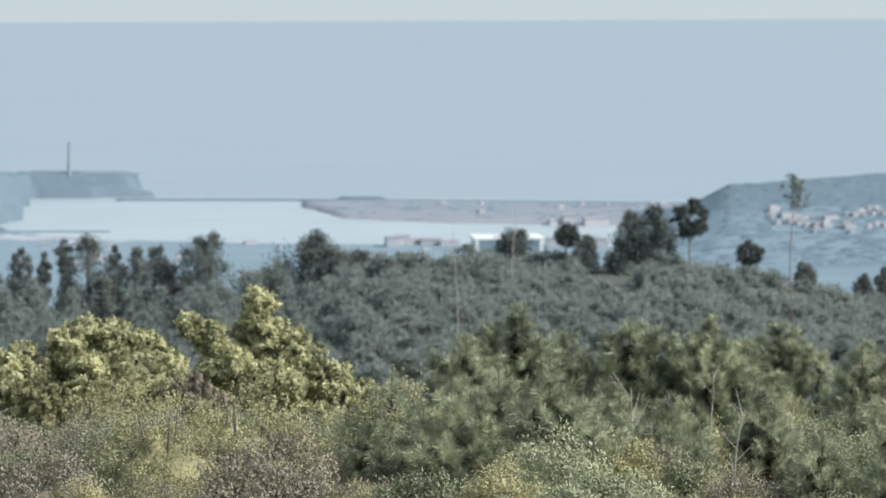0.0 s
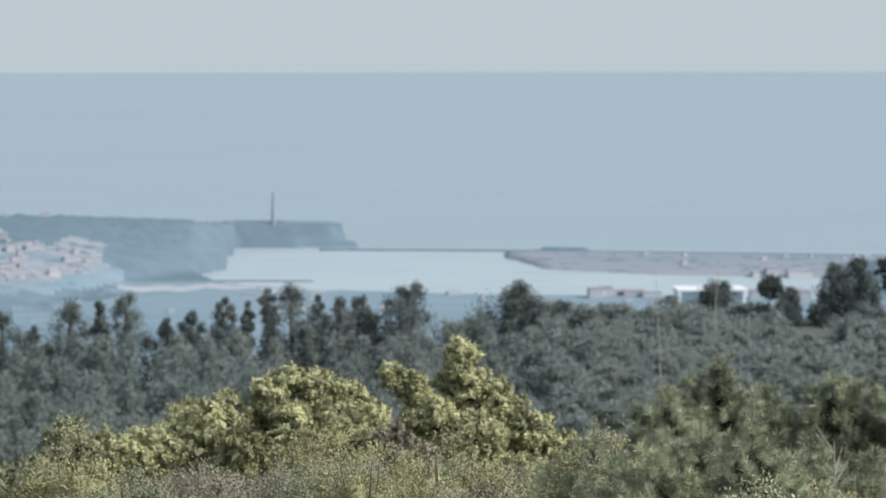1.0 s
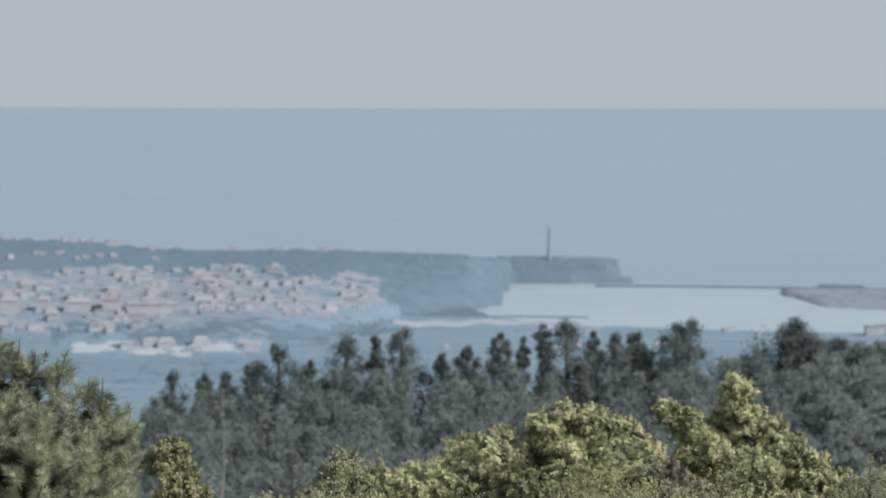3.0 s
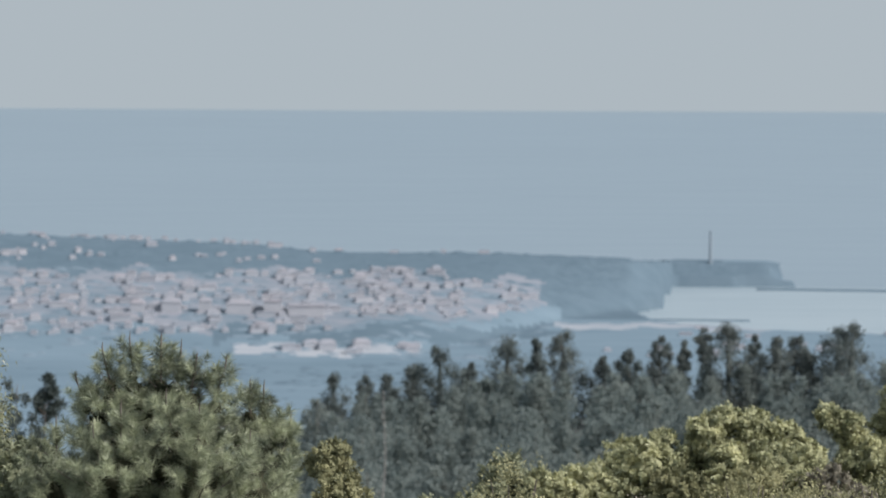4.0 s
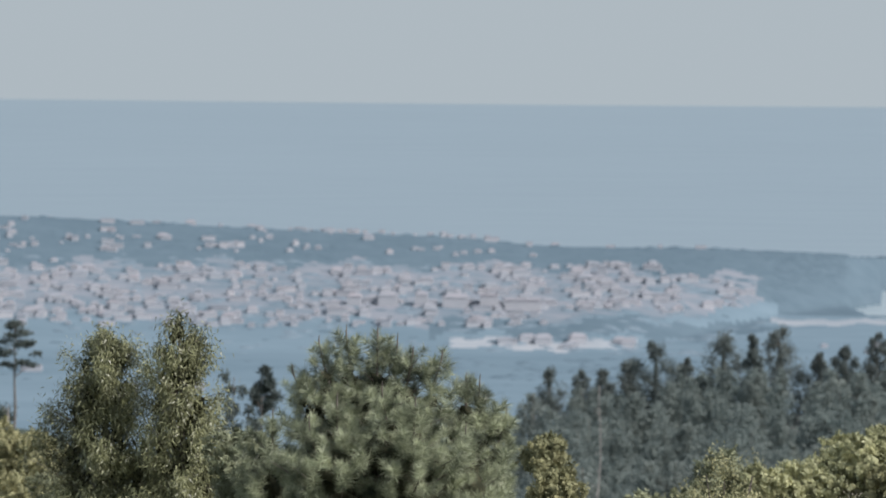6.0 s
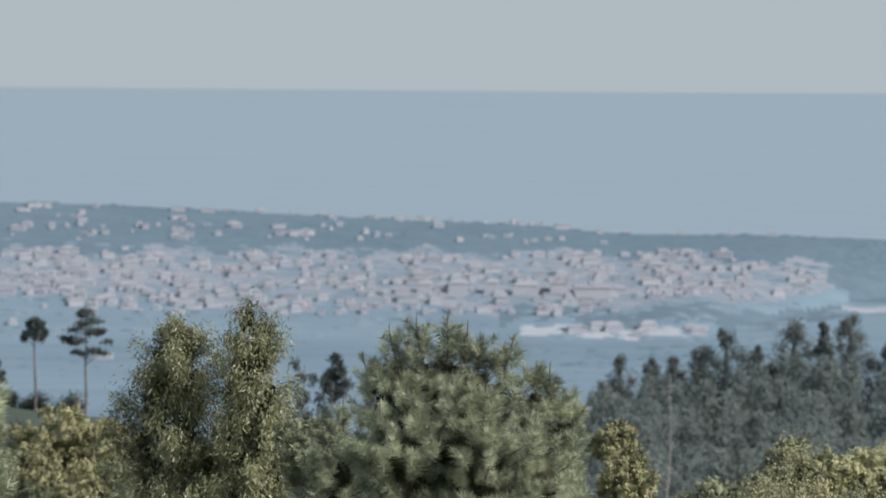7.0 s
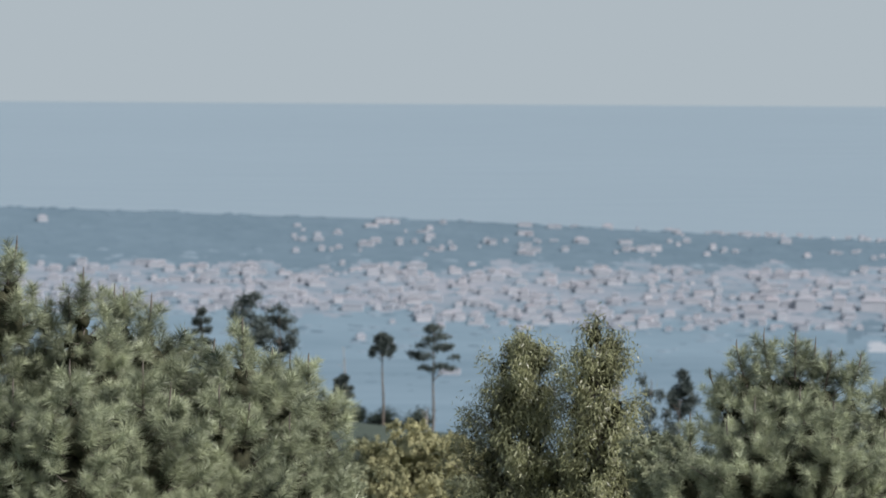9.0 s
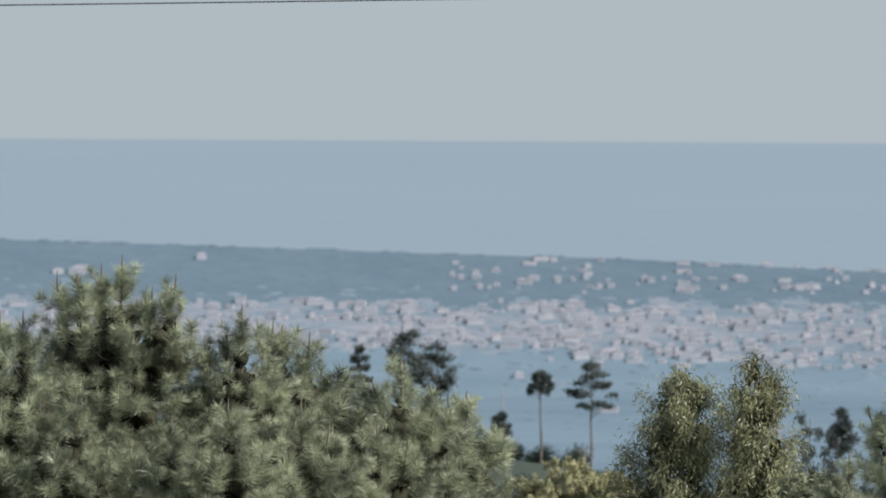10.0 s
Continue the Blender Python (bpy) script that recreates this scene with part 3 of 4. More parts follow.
# ---- the near slope ----
PINES = (       # bearing of the foot, distance, depth of crown, seed, leaders (bearing, top, reach, widening, offset in depth), label
    (-1853, 70, 4.0, 11, ((-1833, 222, 0.75, 0.34, 0), (-1879, 238, 0.6, 0.32, 0.3), (-1909, 250, 0.6, 0.34, -0.2), (-1958, 262, 0.7, 0.36, 0.2), (-1790, 284, 0.6, 0.36, 0.4), (-1736, 254, 0.62, 0.36, 0)),
     "bushy green pine with forked trunk and upright candles"),
    (-2013, 69, 3.6, 20, ((-2010, 316, 0.7, 0.4, 0), (-2062, 330, 0.9, 0.4, 0.3)), "bushy green pine beside the forked pine"),
    (-1623, 70, 3.4, 13, ((-1623, 316, 0.7, 0.3, 0), (-1655, 356, 0.6, 0.32, 0.2)), "pointed green pine with pale new shoots"),
    (-1545, 73, 3.4, 14, ((-1573, 345, 0.6, 0.4, 0.2), (-1552, 342, 0.7, 0.4, 0), (-1498, 355, 0.8, 0.5, -0.2)), "dark green pine with a flat cluster of tips"),
    (-1440, 74, 3.2, 19, ((-1445, 415, 0.9, 0.6, 0), (-1395, 432, 0.8, 0.6, 0.2)), "pale green pine among other pines"),
    (-1335, 73, 3.0, 15, ((-1342, 400, 0.8, 0.5, 0), (-1292, 450, 0.8, 0.5, 0.2)), "rounded green pine at the clump's edge"),
    (-1225, 75, 2.8, 16, ((-1225, 458, 0.6, 0.55, 0), (-1262, 470, 0.6, 0.5, 0.2), (-1180, 545, 0.45, 0.4, 0)), "low green pine sloping down the clump's edge"),
    (-2150, 69, 3.4, 18, ((-2150, 380, 1.3, 0.6, 0),), "dark green pine at the end of the clump"),
    (-1700, 71, 3.2, 81, ((-1690, 372, 0.8, 0.5, 0), (-1730, 390, 0.8, 0.5, -0.2)), "bushy green pine in the thick of the clump"),
    (-1580, 70, 2.8, 82, ((-1580, 420, 0.9, 0.5, 0),), "bushy green pine in the thick of the clump"),
    (-1930, 68, 2.6, 86, ((-1920, 470, 0.9, 0.7, 0), (-1985, 490, 0.9, 0.7, 0)), "low bushy pine in front of taller pines"),
    (-1760, 68, 2.4, 87, ((-1750, 505, 0.9, 0.8, 0), (-1820, 560, 0.7, 0.8, 0)), "low bushy pine in front of taller pines"),
    (-1640, 67, 2.4, 31, ((-1650, 480, 0.9, 0.7, 0),), "low bushy pine in front of taller pines"),
    (-1520, 69, 2.4, 88, ((-1520, 480, 0.9, 0.7, 0), (-1470, 520, 0.8, 0.7, 0)), "low bushy pine with pale tufts"),
    (-1380, 70, 2.4, 32, ((-1385, 520, 0.9, 0.7, 0), (-1330, 545, 0.7, 0.7, 0)), "low bushy pine with pale tufts"),
    (-1255, 72, 2.0, 89, ((-1260, 575, 0.8, 0.8, 0),), "low bushy pine with pale tufts"),
    (-361, 85, 4.0, 21, ((-358, 398, 0.85, 0.3, 0), (-415, 400, 0.85, 0.32, 0.2), (-463, 412, 0.7, 0.3, 0), (-324, 416, 0.7, 0.3, 0.4), (-294, 424, 0.7, 0.3, -0.2), (-243, 438, 0.85, 0.34, 0.1), (-511, 466, 0.7, 0.4, 0.1)),
     "broad green pine with many upright candles"),
    (-195, 86, 3.2, 23, ((-200, 474, 0.7, 0.45, 0), (-176, 486, 0.6, 0.45, 0.3), (-128, 545, 0.4, 0.35, 0)), "green pine leaning out at the clump's edge"),
    (-545, 84, 2.6, 24, ((-545, 545, 0.7, 0.5, 0),), "shaded green pine at the clump's side"),
    (-300, 81, 2.6, 92, ((-290, 520, 1.0, 0.7, 0), (-350, 500, 0.9, 0.6, 0)), "low bushy pine in front of a broad pine"),
    (-430, 81, 2.6, 91, ((-430, 520, 1.0, 0.7, 0), (-480, 560, 0.8, 0.7, 0)), "low bushy pine in front of a broad pine"),
    (-200, 82, 2.2, 93, ((-200, 570, 0.9, 0.8, 0),), "low bushy pine with pale tufts"),
    (1414, 110, 3.2, 41, ((1414, 505, 0.9, 0.42, 0), (1362, 530, 0.8, 0.5, 0.2), (1455, 555, 0.8, 0.6, -0.2)), "rounded green pine above the scrub"),
    (1325, 108, 2.6, 42, ((1325, 552, 0.8, 0.6, 0), (1290, 590, 0.7, 0.6, 0)), "small rounded green pine above the scrub"),
    (1500, 112, 3.0, 43, ((1500, 548, 0.7, 0.5, 0),), "small pine with light tips"),
    (1615, 112, 3.4, 44, ((1617, 530, 0.9, 0.5, 0), (1585, 552, 0.8, 0.5, 0.2), (1655, 548, 0.7, 0.5, 0)), "dark-hearted green pine above the scrub"),
    (1697, 113, 2.8, 45, ((1690, 552, 0.6, 0.4, 0),), "narrow pine with reddish tips"),
    (1757, 112, 3.2, 46, ((1757, 525, 0.7, 0.38, 0), (1728, 555, 0.6, 0.5, 0), (1790, 560, 0.6, 0.5, 0)), "green pine with grey tips"),
    (1820, 114, 3.0, 47, ((1820, 560, 0.8, 0.5, 0),), "small green pine above the scrub"),
    (1887, 150, 3.4, 48, ((1880, 535, 0.8, 0.7, 0), (1908, 550, 0.6, 0.6, 0)), "dark round-topped pine standing apart"),
    (1957, 150, 2.4, 49, ((1957, 585, 0.4, 0.25, 0),), "thin dark young pine standing apart"),
    (2035, 116, 3.0, 50, ((2030, 565, 0.9, 0.5, 0), (2080, 590, 0.8, 0.5, 0)), "greyish pine above the scrub"),
    (2150, 116, 3.0, 51, ((2150, 560, 1.0, 0.5, 0),), "greyish pine above the scrub"),
    (917, 96, 1.8, 33, ((917, 690, 0.6, 0.5, 0),), "dark young pine standing in the scrub"),
    (1427, 98, 2.0, 34, ((1427, 672, 0.7, 0.5, 0), (1460, 690, 0.6, 0.5, 0)), "dark young pine standing in the scrub"),
    (1367, 92, 1.6, 35, ((1367, 745, 0.6, 0.6, 0),), "dark low pine standing in the scrub"),
    (1700, 95, 1.8, 37, ((1700, 660, 0.8, 0.6, 0),), "dark low pine standing in the scrub"),
    (2030, 94, 1.8, 36, ((2030, 725, 0.7, 0.6, 0),), "dark low pine standing in the scrub"))
for a0, d, depth, seed, leaders, words in PINES:
    where = place(a0, d)
    near_pine(where, [((a - a0) * U * d, dy, float(lift(b, d, a)) - where.z - (0.19 if a0 > -1100 else -0.04), r, w) for a, b, r, w, dy in leaders], depth, seed, words, 1.0 if d < 95 else 1.2)


rng = np.random.default_rng(77)
LOW = [near_pine(place(1250 + 300 * k, 90), [(0, 0, 2.0 + 0.3 * k, 0.75, 0.5), (0.4, 0.2, 1.6 + 0.3 * k, 0.6, 0.5)], 1.9, 600 + k, "low dark green pine among the scrub") for k in range(3)]
for k in range(26):
    a, d = rng.uniform(1150, 2300), rng.uniform(76, 112)
    copy_thing(LOW[k % 3], Matrix.Translation(place(a, d)) @ Matrix.Rotation(rng.uniform(0, 6.28), 4, "Z") @ Matrix.Scale(rng.uniform(0.75, 1.2), 4))


def lobes_from(rows, a0, d, base_z):
    """Lobes as (bearing offset, top, radius in metres, depth offset) round bearing a0."""
    return [((a - a0) * U * d, dy, float(lift(b, d, a)) - base_z - r * 0.8, r) for a, b, r, dy in rows]


where, h = top_height(942, 488, 120)
leafy(where, h, lobes_from([(955, 483, 0.42, 0), (952, 528, 0.75, 0.1), (827, 525, 0.35, -0.2), (862, 538, 0.5, 0), (1022, 558, 0.75, 0.1), (892, 573, 0.9, -0.4),
                            (972, 603, 1.0, -0.8), (1077, 613, 0.75, -0.3), (1132, 653, 0.7, -0.4), (1052, 673, 1.0, -0.9), (872, 653, 1.1, -1.0), (962, 693, 1.1, -1.3), (1162, 703, 0.6, -0.5)], 942, 120, where.z), 61,
      "spreading oak with yellow-green spring leaves", M_OAK, group="oaks on the near slope")
where, h = top_height(645, 525, 119)
leafy(where, h, lobes_from([(645, 528, 0.5, 0), (690, 535, 0.6, 0), (610, 550, 0.6, -0.1), (720, 580, 0.8, -0.3), (650, 590, 1.0, -0.5), (560, 600, 0.75, -0.2), (750, 560, 0.55, 0.2), (785, 585, 0.7, 0),
                            (600, 650, 1.1, -0.9), (700, 660, 1.2, -1.0), (535, 575, 0.35, 0)], 645, 119, where.z), 62,
      "yellow-green oak with rounded leafy tufts", M_OAK, group="oaks on the near slope")
for a, b, d, r, seed, m, words in (
        (512, 592, 118, 0.9, 166, M_OAK, "low yellow-green oak bush on the slope"), (560, 640, 116, 0.9, 167, M_OLIVE, "olive-green leafy bush under the oaks"),
        (768, 600, 117, 0.9, 163, M_OAK, "low yellow-green oak bush on the slope"), (690, 640, 116, 0.9, 164, M_OLIVE, "olive-green leafy bush under the oaks"), (830, 640, 116, 0.9, 165, M_HEATH, "dry brownish leafy bush under the oaks"),
        (462, 592, 122, 0.75, 63, M_OAK, "small rounded olive-yellow oak"), (400, 640, 118, 0.8, 64, M_OAK, "low yellow-green oak bush on the slope"),
        (265, 622, 118, 0.6, 65, M_BRUSH, "grey-green broadleaf bush on the slope"), (330, 650, 117, 0.8, 66, M_OAK, "low yellow-green oak bush on the slope"),
        (-56, 598, 100, 0.42, 67, M_OLIVE, "brownish young tree with few leaves"), (-50, 665, 98, 0.5, 68, M_OLIVE, "brownish bush on the near slope"),
        (-1040, 570, 150, 1.3, 69, M_OLIVE, "yellow-brown leafy bush below the ridge"), (-1110, 600, 148, 1.1, 70, M_OLIVE, "yellow-brown leafy bush below the ridge"),
        (-960, 600, 149, 1.1, 71, M_OLIVE, "yellow-green leafy bush below the ridge"), (-600, 590, 90, 0.7, 72, M_BRUSH, "grey-green bush beside a pine"),
        (-1090, 655, 144, 1.3, 75, M_OLIVE, "yellow-brown leafy bush below the ridge"), (-1015, 665, 144, 1.3, 76, M_OLIVE, "yellow-green leafy bush below the ridge"),
        (-935, 670, 144, 1.3, 77, M_BRUSH, "grey-green leafy bush below the ridge"), (-1150, 650, 144, 1.2, 78, M_BRUSH, "grey-green leafy bush below the ridge"),
        (200, 690, 115, 0.8, 73, M_BRUSH, "grey-green broadleaf bush on the slope"), (110, 700, 115, 0.7, 74, M_BRUSH, "grey-green broadleaf bush on the slope")):
    where, h = top_height(a, b, d)
    rng = np.random.default_rng(seed)
    lobes = [(0, 0, h - r * 0.8, r)] + [(rng.uniform(-1, 1) * r, rng.uniform(-1, 1) * r, h - r * rng.uniform(1.1, 2.0), r * rng.uniform(0.6, 0.9)) for _ in range(5)]
    leafy(where, h, lobes, seed, words, m, "leafy_bush", density=24 if d < 140 else 14, group="bushes on the near slope")

where, h = top_height(-709, 374, 100)
gum_tree(where, h, 81, "tall young eucalyptus with hanging leaves", 1.45, 26000)
where, h = top_height(-840, 409, 101)
gum_tree(where, h, 83, "bushy young eucalyptus with yellowish top", 1.85, 38000, 4.6)


def shrub(r, material, seed, label):
    """A rounded shrub: a lumpy body with leafy tufts all over."""
    rng = np.random.default_rng(seed)
    root = new("shrub")
    tagged(root, label, "shrub", "shrubs of the near slope")
    tall = rng.uniform(0.9, 1.5)
    n, per = 64, 170
    u = unit(rng.normal(size=(n, 3)))
    u[:, 2] = np.abs(u[:, 2])
    C = u * r * [1, 1, tall] * rng.uniform(0.55, 1.0, (n, 1))
    size = rng.uniform(0.14, 0.30, (n, 1, 1)) * (0.7 + 0.4 * r)
    q = unit(rng.normal(size=(n, per, 3)) + [0, 0, 0.35])
    P = (C[:, None] + q * size * rng.uniform(0.3, 1.15, (n, per, 1))).reshape(-1, 3)
    D = unit(np.cross(q, rng.normal(size=(n, per, 3))) + q * 0.4 + np.array([0, 0, 0.4])).reshape(-1, 3)
    leaves = [blobs(np.zeros((1, 3)), np.array([r, r, r * tall]) * 0.6, rng, 12, 8, 0.1),
              blades(P, D, rng.uniform(0.035, 0.075, len(P)), 0.03, rng, (q * 1.5 + 0.3 * u[:, None]).reshape(-1, 3))]
    part("foliage", mesh_from("foliage", *join(leaves), material, True), root)
    stems = [[(0.1 * math.cos(k), 0.1 * math.sin(k), -0.4, 0.03), (0.3 * r * math.cos(k * 2.1), 0.3 * r * math.sin(k * 2.1), r * tall * 0.9, 0.008)] for k in range(4)]
    tagged(part("branch_work", mesh_from("branch_work", *tubes(stems, 5), M_BARK, True), root), kind="stuff")
    return root


SHRUBS = [shrub(0.62 + 0.15 * k, m, 500 + k, words) for k, (m, words) in enumerate((
    (M_BRUSH, "rounded grey-green shrub on the near slope"), (M_OLIVE, "yellow-green leafy shrub on the near slope"), (M_HEATH, "dry brownish shrub on the near slope"),
    (M_BRUSH, "spreading green shrub on the near slope"), (M_HEATH, "tall dry greyish shrub on the near slope"), (M_OLIVE, "large olive-green shrub on the near slope"), (M_BRUSH, "large dark green shrub on the near slope")))]
rng = np.random.default_rng(55)
for k, ob in enumerate(SHRUBS):
    ob.location = place(400 + 230 * k, 112)
for k in range(230):
    d = 66 + 60 * math.sqrt(rng.uniform(0, 1))
    a = rng.uniform(180, 2350)
    kind = int(rng.integers(0, 4 if d < 85 else 7))
    if a > 1250 and kind in (2, 4) and rng.uniform() < 0.75:
        kind = 3
    if a < 1250 and kind in (0, 1, 3) and rng.uniform() < 0.7:
        kind = 2 if d < 90 else 4
    p, size = place(a, d, -0.1), rng.uniform(0.7, 1.7)
    room = (EYE_Z - p.z) - d * (EYE_Z / SEA_EDGE + (650 if a < 1250 else 620) * U)          # keeps the crowns behind clear
    size = min(size, room / (1.35 * (0.62 + 0.15 * kind)))
    if size > 0.35:
        copy_thing(SHRUBS[kind], Matrix.Translation(p) @ Matrix.Rotation(rng.uniform(0, 6.28), 4, "Z") @ Matrix.Scale(size, 4))


def scrub(name, label, material, seed, count, a_range, d_range, size, leaf):
    rng = np.random.default_rng(seed)
    out = []
    for _ in range(count):
        a, d = rng.uniform(*a_range), rng.uniform(*d_range)
        r = rng.uniform(*size)
        p = np.array(place(a, d))
        n, per = int(8 + 10 * r), 90
        u = unit(rng.normal(size=(n, 3)))
        u[:, 2] = np.abs(u[:, 2])
        C = p + u * r * [1, 1, rng.uniform(0.8, 1.4)] * rng.uniform(0.5, 1.0, (n, 1))
        q = unit(rng.normal(size=(n, per, 3)) + [0, 0, 0.35])
        k = leaf * rng.uniform(1.3, 2.6, (n, 1, 1))
        P = (C[:, None] + q * k * rng.uniform(0.35, 1.2, (n, per, 1))).reshape(-1, 3)
        D = unit(np.cross(q, rng.normal(size=(n, per, 3))) + q * 0.4 + np.array([0, 0, 0.4])).reshape(-1, 3)
        out.append(blades(P, D, rng.uniform(0.35, 0.75, len(P)) * leaf, leaf * 0.3, rng, (q * 1.5).reshape(-1, 3)))
    ob = part(name, mesh_from(name, *join(out), material))
    return tagged(ob, label, "scrub", kind="stuff")


scrub("green_scrub", "dense green gorse and bramble scrub on the slope", M_BRUSH, 201, 70, (150, 2300), (68, 126), (0.35, 0.8), 0.11)
scrub("dry_scrub", "dry brownish heath among the green scrub", M_HEATH, 202, 50, (150, 1400), (66, 128), (0.4, 1.0), 0.10)
scrub("leafy_scrub", "yellow-green leafy scrub on the slope", M_OLIVE, 203, 40, (250, 2300), (70, 126), (0.35, 0.75), 0.11)
scrub("slope_scrub", "low scrub under the near trees", M_BRUSH, 204, 240, (-2300, 150), (60, 125), (0.5, 1.2), 0.12)
scrub("ridge_scrub", "low dark heath on the grassy ridge", M_RIDGE, 205, 260, (-2300, -450), (330, 425), (0.4, 0.9), 0.5)

rng = np.random.default_rng(91)
for k, (a, d, h) in enumerate([(1767, 100, 3.0), (1640, 92, 2.6), (1180, 96, 2.0)] + [(rng.uniform(1250, 2200), rng.uniform(80, 112), rng.uniform(1.5, 2.4)) for _ in range(7)]):
    rng2 = np.random.default_rng(900 + k)
    lean = rng2.normal(0, 0.12)
    stem = [[(lean * z + 0.04 * math.sin(3 * z), 0, z, 0.022 - 0.005 * z) for z in np.linspace(-0.3, h, 7)]]
    twigs = []
    for _ in range(6):
        z, t, l = h * rng2.uniform(0.4, 0.95), rng2.uniform(0, 6.28), rng2.uniform(0.25, 0.6)
        twigs.append([(lean * z + math.cos(t) * l * q, math.sin(t) * l * q, z + l * q, 0.010 - 0.006 * q) for q in (0, 0.5, 1)])
    tree("dead_stem", place(a, d), "pale dead stem with thin twigs among the scrub", stem, twigs, None, M_PALE, None, "dead stems in the scrub")

# ---- the middle wood and the lone trees ----
SKYLINE = ((138, 420, 25, "column"), (188, 450, 14, "column"), (258, 398, 25, "column"), (313, 405, 13, "column"), (358, 392, 25, "column"), (473, 420, 13, "column"),
           (530, 405, 22, "round"), (573, 410, 9, "column"), (608, 385, 18, "sparse"), (653, 372, 24, "column"), (698, 400, 11, "column"), (736, 400, 18, "column"),
           (770, 395, 15, "column"), (793, 420, 11, "column"), (845, 385, 28, "column"), (870, 372, 30, "column"), (1053, 376, 62, "round"), (1085, 400, 30, "round"), (1133, 408, 22, "round"),
           (1208, 425, 15, "column"), (1407, 372, 22, "column"), (1502, 360, 22, "sparse"), (1537, 385, 13, "column"), (1620, 340, 23, "column"), (1660, 328, 20, "column"),
           (1722, 317, 38, "sparse"), (1827, 392, 26, "sparse"), (1927, 432, 18, "round"), (2032, 455, 10, "column"), (-52, 470, 18, "column"), (5, 475, 14, "column"), (45, 472, 14, "column"),
           (90, 445, 16, "column"), (430, 440, 16, "column"), (985, 440, 20, "column"), (2070, 440, 12, "column"))
for k, (a, b, w, style) in enumerate(SKYLINE):
    d = 590 + (k * 37) % 25
    where, h = top_height(a, b, d)
    wood_tree(where, h, w * U * d * (1.9 if style == "column" else 1.15), style, 300 + k, {"column": "tall narrow dark green tree on the wood's skyline", "round": "round dark tree on the wood's skyline",
              "sparse": "open-crowned dark tree with tufted limbs", "layered": "layered dark pine on the wood's skyline"}[style], int((5600 if style in ("column", "round") else 3000) * max(1, (w / 30) ** 1.7)), 0.42, leaf=M_LONE if a in (1053, 1407, 1502, 1620, 1660, 1722, 1827) else M_SKYLINE)

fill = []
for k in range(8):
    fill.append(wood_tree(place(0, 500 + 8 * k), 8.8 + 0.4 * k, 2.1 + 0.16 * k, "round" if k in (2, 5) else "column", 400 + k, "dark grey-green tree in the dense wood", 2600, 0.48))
rng = np.random.default_rng(7)
for k in range(255):
    a, d = rng.uniform(-230, 2350), rng.uniform(405, 600)
    if a < 0 and d < 470:
        a += 300
    flat, s = float(np.interp(a, [1000, 1150], [1.0, 0.3])), rng.uniform(0.8, 1.12)
    copy_thing(fill[k % 8], Matrix.Translation(place(a, d)) @ Matrix.Rotation(rng.uniform(0, 6.28), 4, "Z") @ Matrix.Diagonal((s, s, s * flat, 1)))

def undergrowth():
    rng = np.random.default_rng(8)
    out = []
    for k in range(1200):
        a, d = rng.uniform(-260 if k < 800 else 1000, 2400), rng.uniform(395, 605)
        if a < 0 and d < 470:
            continue
        h, r = rng.uniform(6.5, 10.2) * float(np.interp(a, [1000, 1150], [1.0, 0.3])), rng.uniform(1.6, 2.8)
        v, f = wood_crown(rng, h, r, "round" if rng.uniform() < 0.3 else "column", 800, 0.6)
        out.append((v + np.array(place(a, d)), f))
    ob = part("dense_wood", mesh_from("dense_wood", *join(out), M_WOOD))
    tagged(ob, "dense grey-green saplings filling the wood", "woods", kind="stuff")


undergrowth()
for a, b, h_part, seed, words, tuft in ((1317, 372, 1, 451, "bare pale snag leaning over the wood", False), (1907, 280, 1, 452, "tall bare trunk with a ragged tuft on top", True),
                                        (33, 500, 1, 453, "pale bare trunk among dark trees", False), (1850, 500, 1, 454, "pale bare trunk among dark trees", False), (1407, 330, 0, 455, "thin dead spike above the wood", False)):
    where, h = top_height(a, b, 425 if h_part else 560)
    bare_trunk(where, h, seed, words, 26 if tuft else 9, tuft)

for a, b, d, w, style, n, seed, words in (
        (-1004, 390, 400, 48, "layered", 2400, 461, "lone pine with flat layered boughs and bare trunk"), (-1093, 402, 400, 22, "droop", 2400, 462, "lone umbrella-headed tree on a thin bare trunk"),
        (-1325, 331, 390, 40, "sparse", 2400, 463, "dark pine with tufted boughs behind the near pines"), (-1278, 352, 392, 36, "sparse", 2400, 464, "dark pine with tufted boughs behind the near pines"),
        (-1415, 360, 395, 22, "layered", 2400, 465, "small dark pine behind the near pines"), (-1163, 480, 396, 22, "layered", 2400, 466, "low ragged pine on the ridge"),
        (-617, 474, 330, 32, "round", 2400, 467, "dark round pine between the eucalyptus and the pine"), (-560, 468, 335, 24, "sparse", 2400, 468, "dark tufted pine behind a broad pine"),
        (-590, 530, 325, 34, "round", 2400, 469, "dark bushy pine low behind a broad pine")):
    where, h = top_height(a, b, d)
    wood_tree(where, h, w * U * d * 1.1, style, seed, words, n, 0.34, "lone trees on the ridge", M_LONE, 0.10)
where, h = top_height(-1163, 430, 398)
bare_trunk(where, h, 471, "thin dead snag on the ridge", 8)
where, h = top_height(-1018, 540, 399)
bare_trunk(where, h, 472, "broken grey stump beside a lone pine", 2)

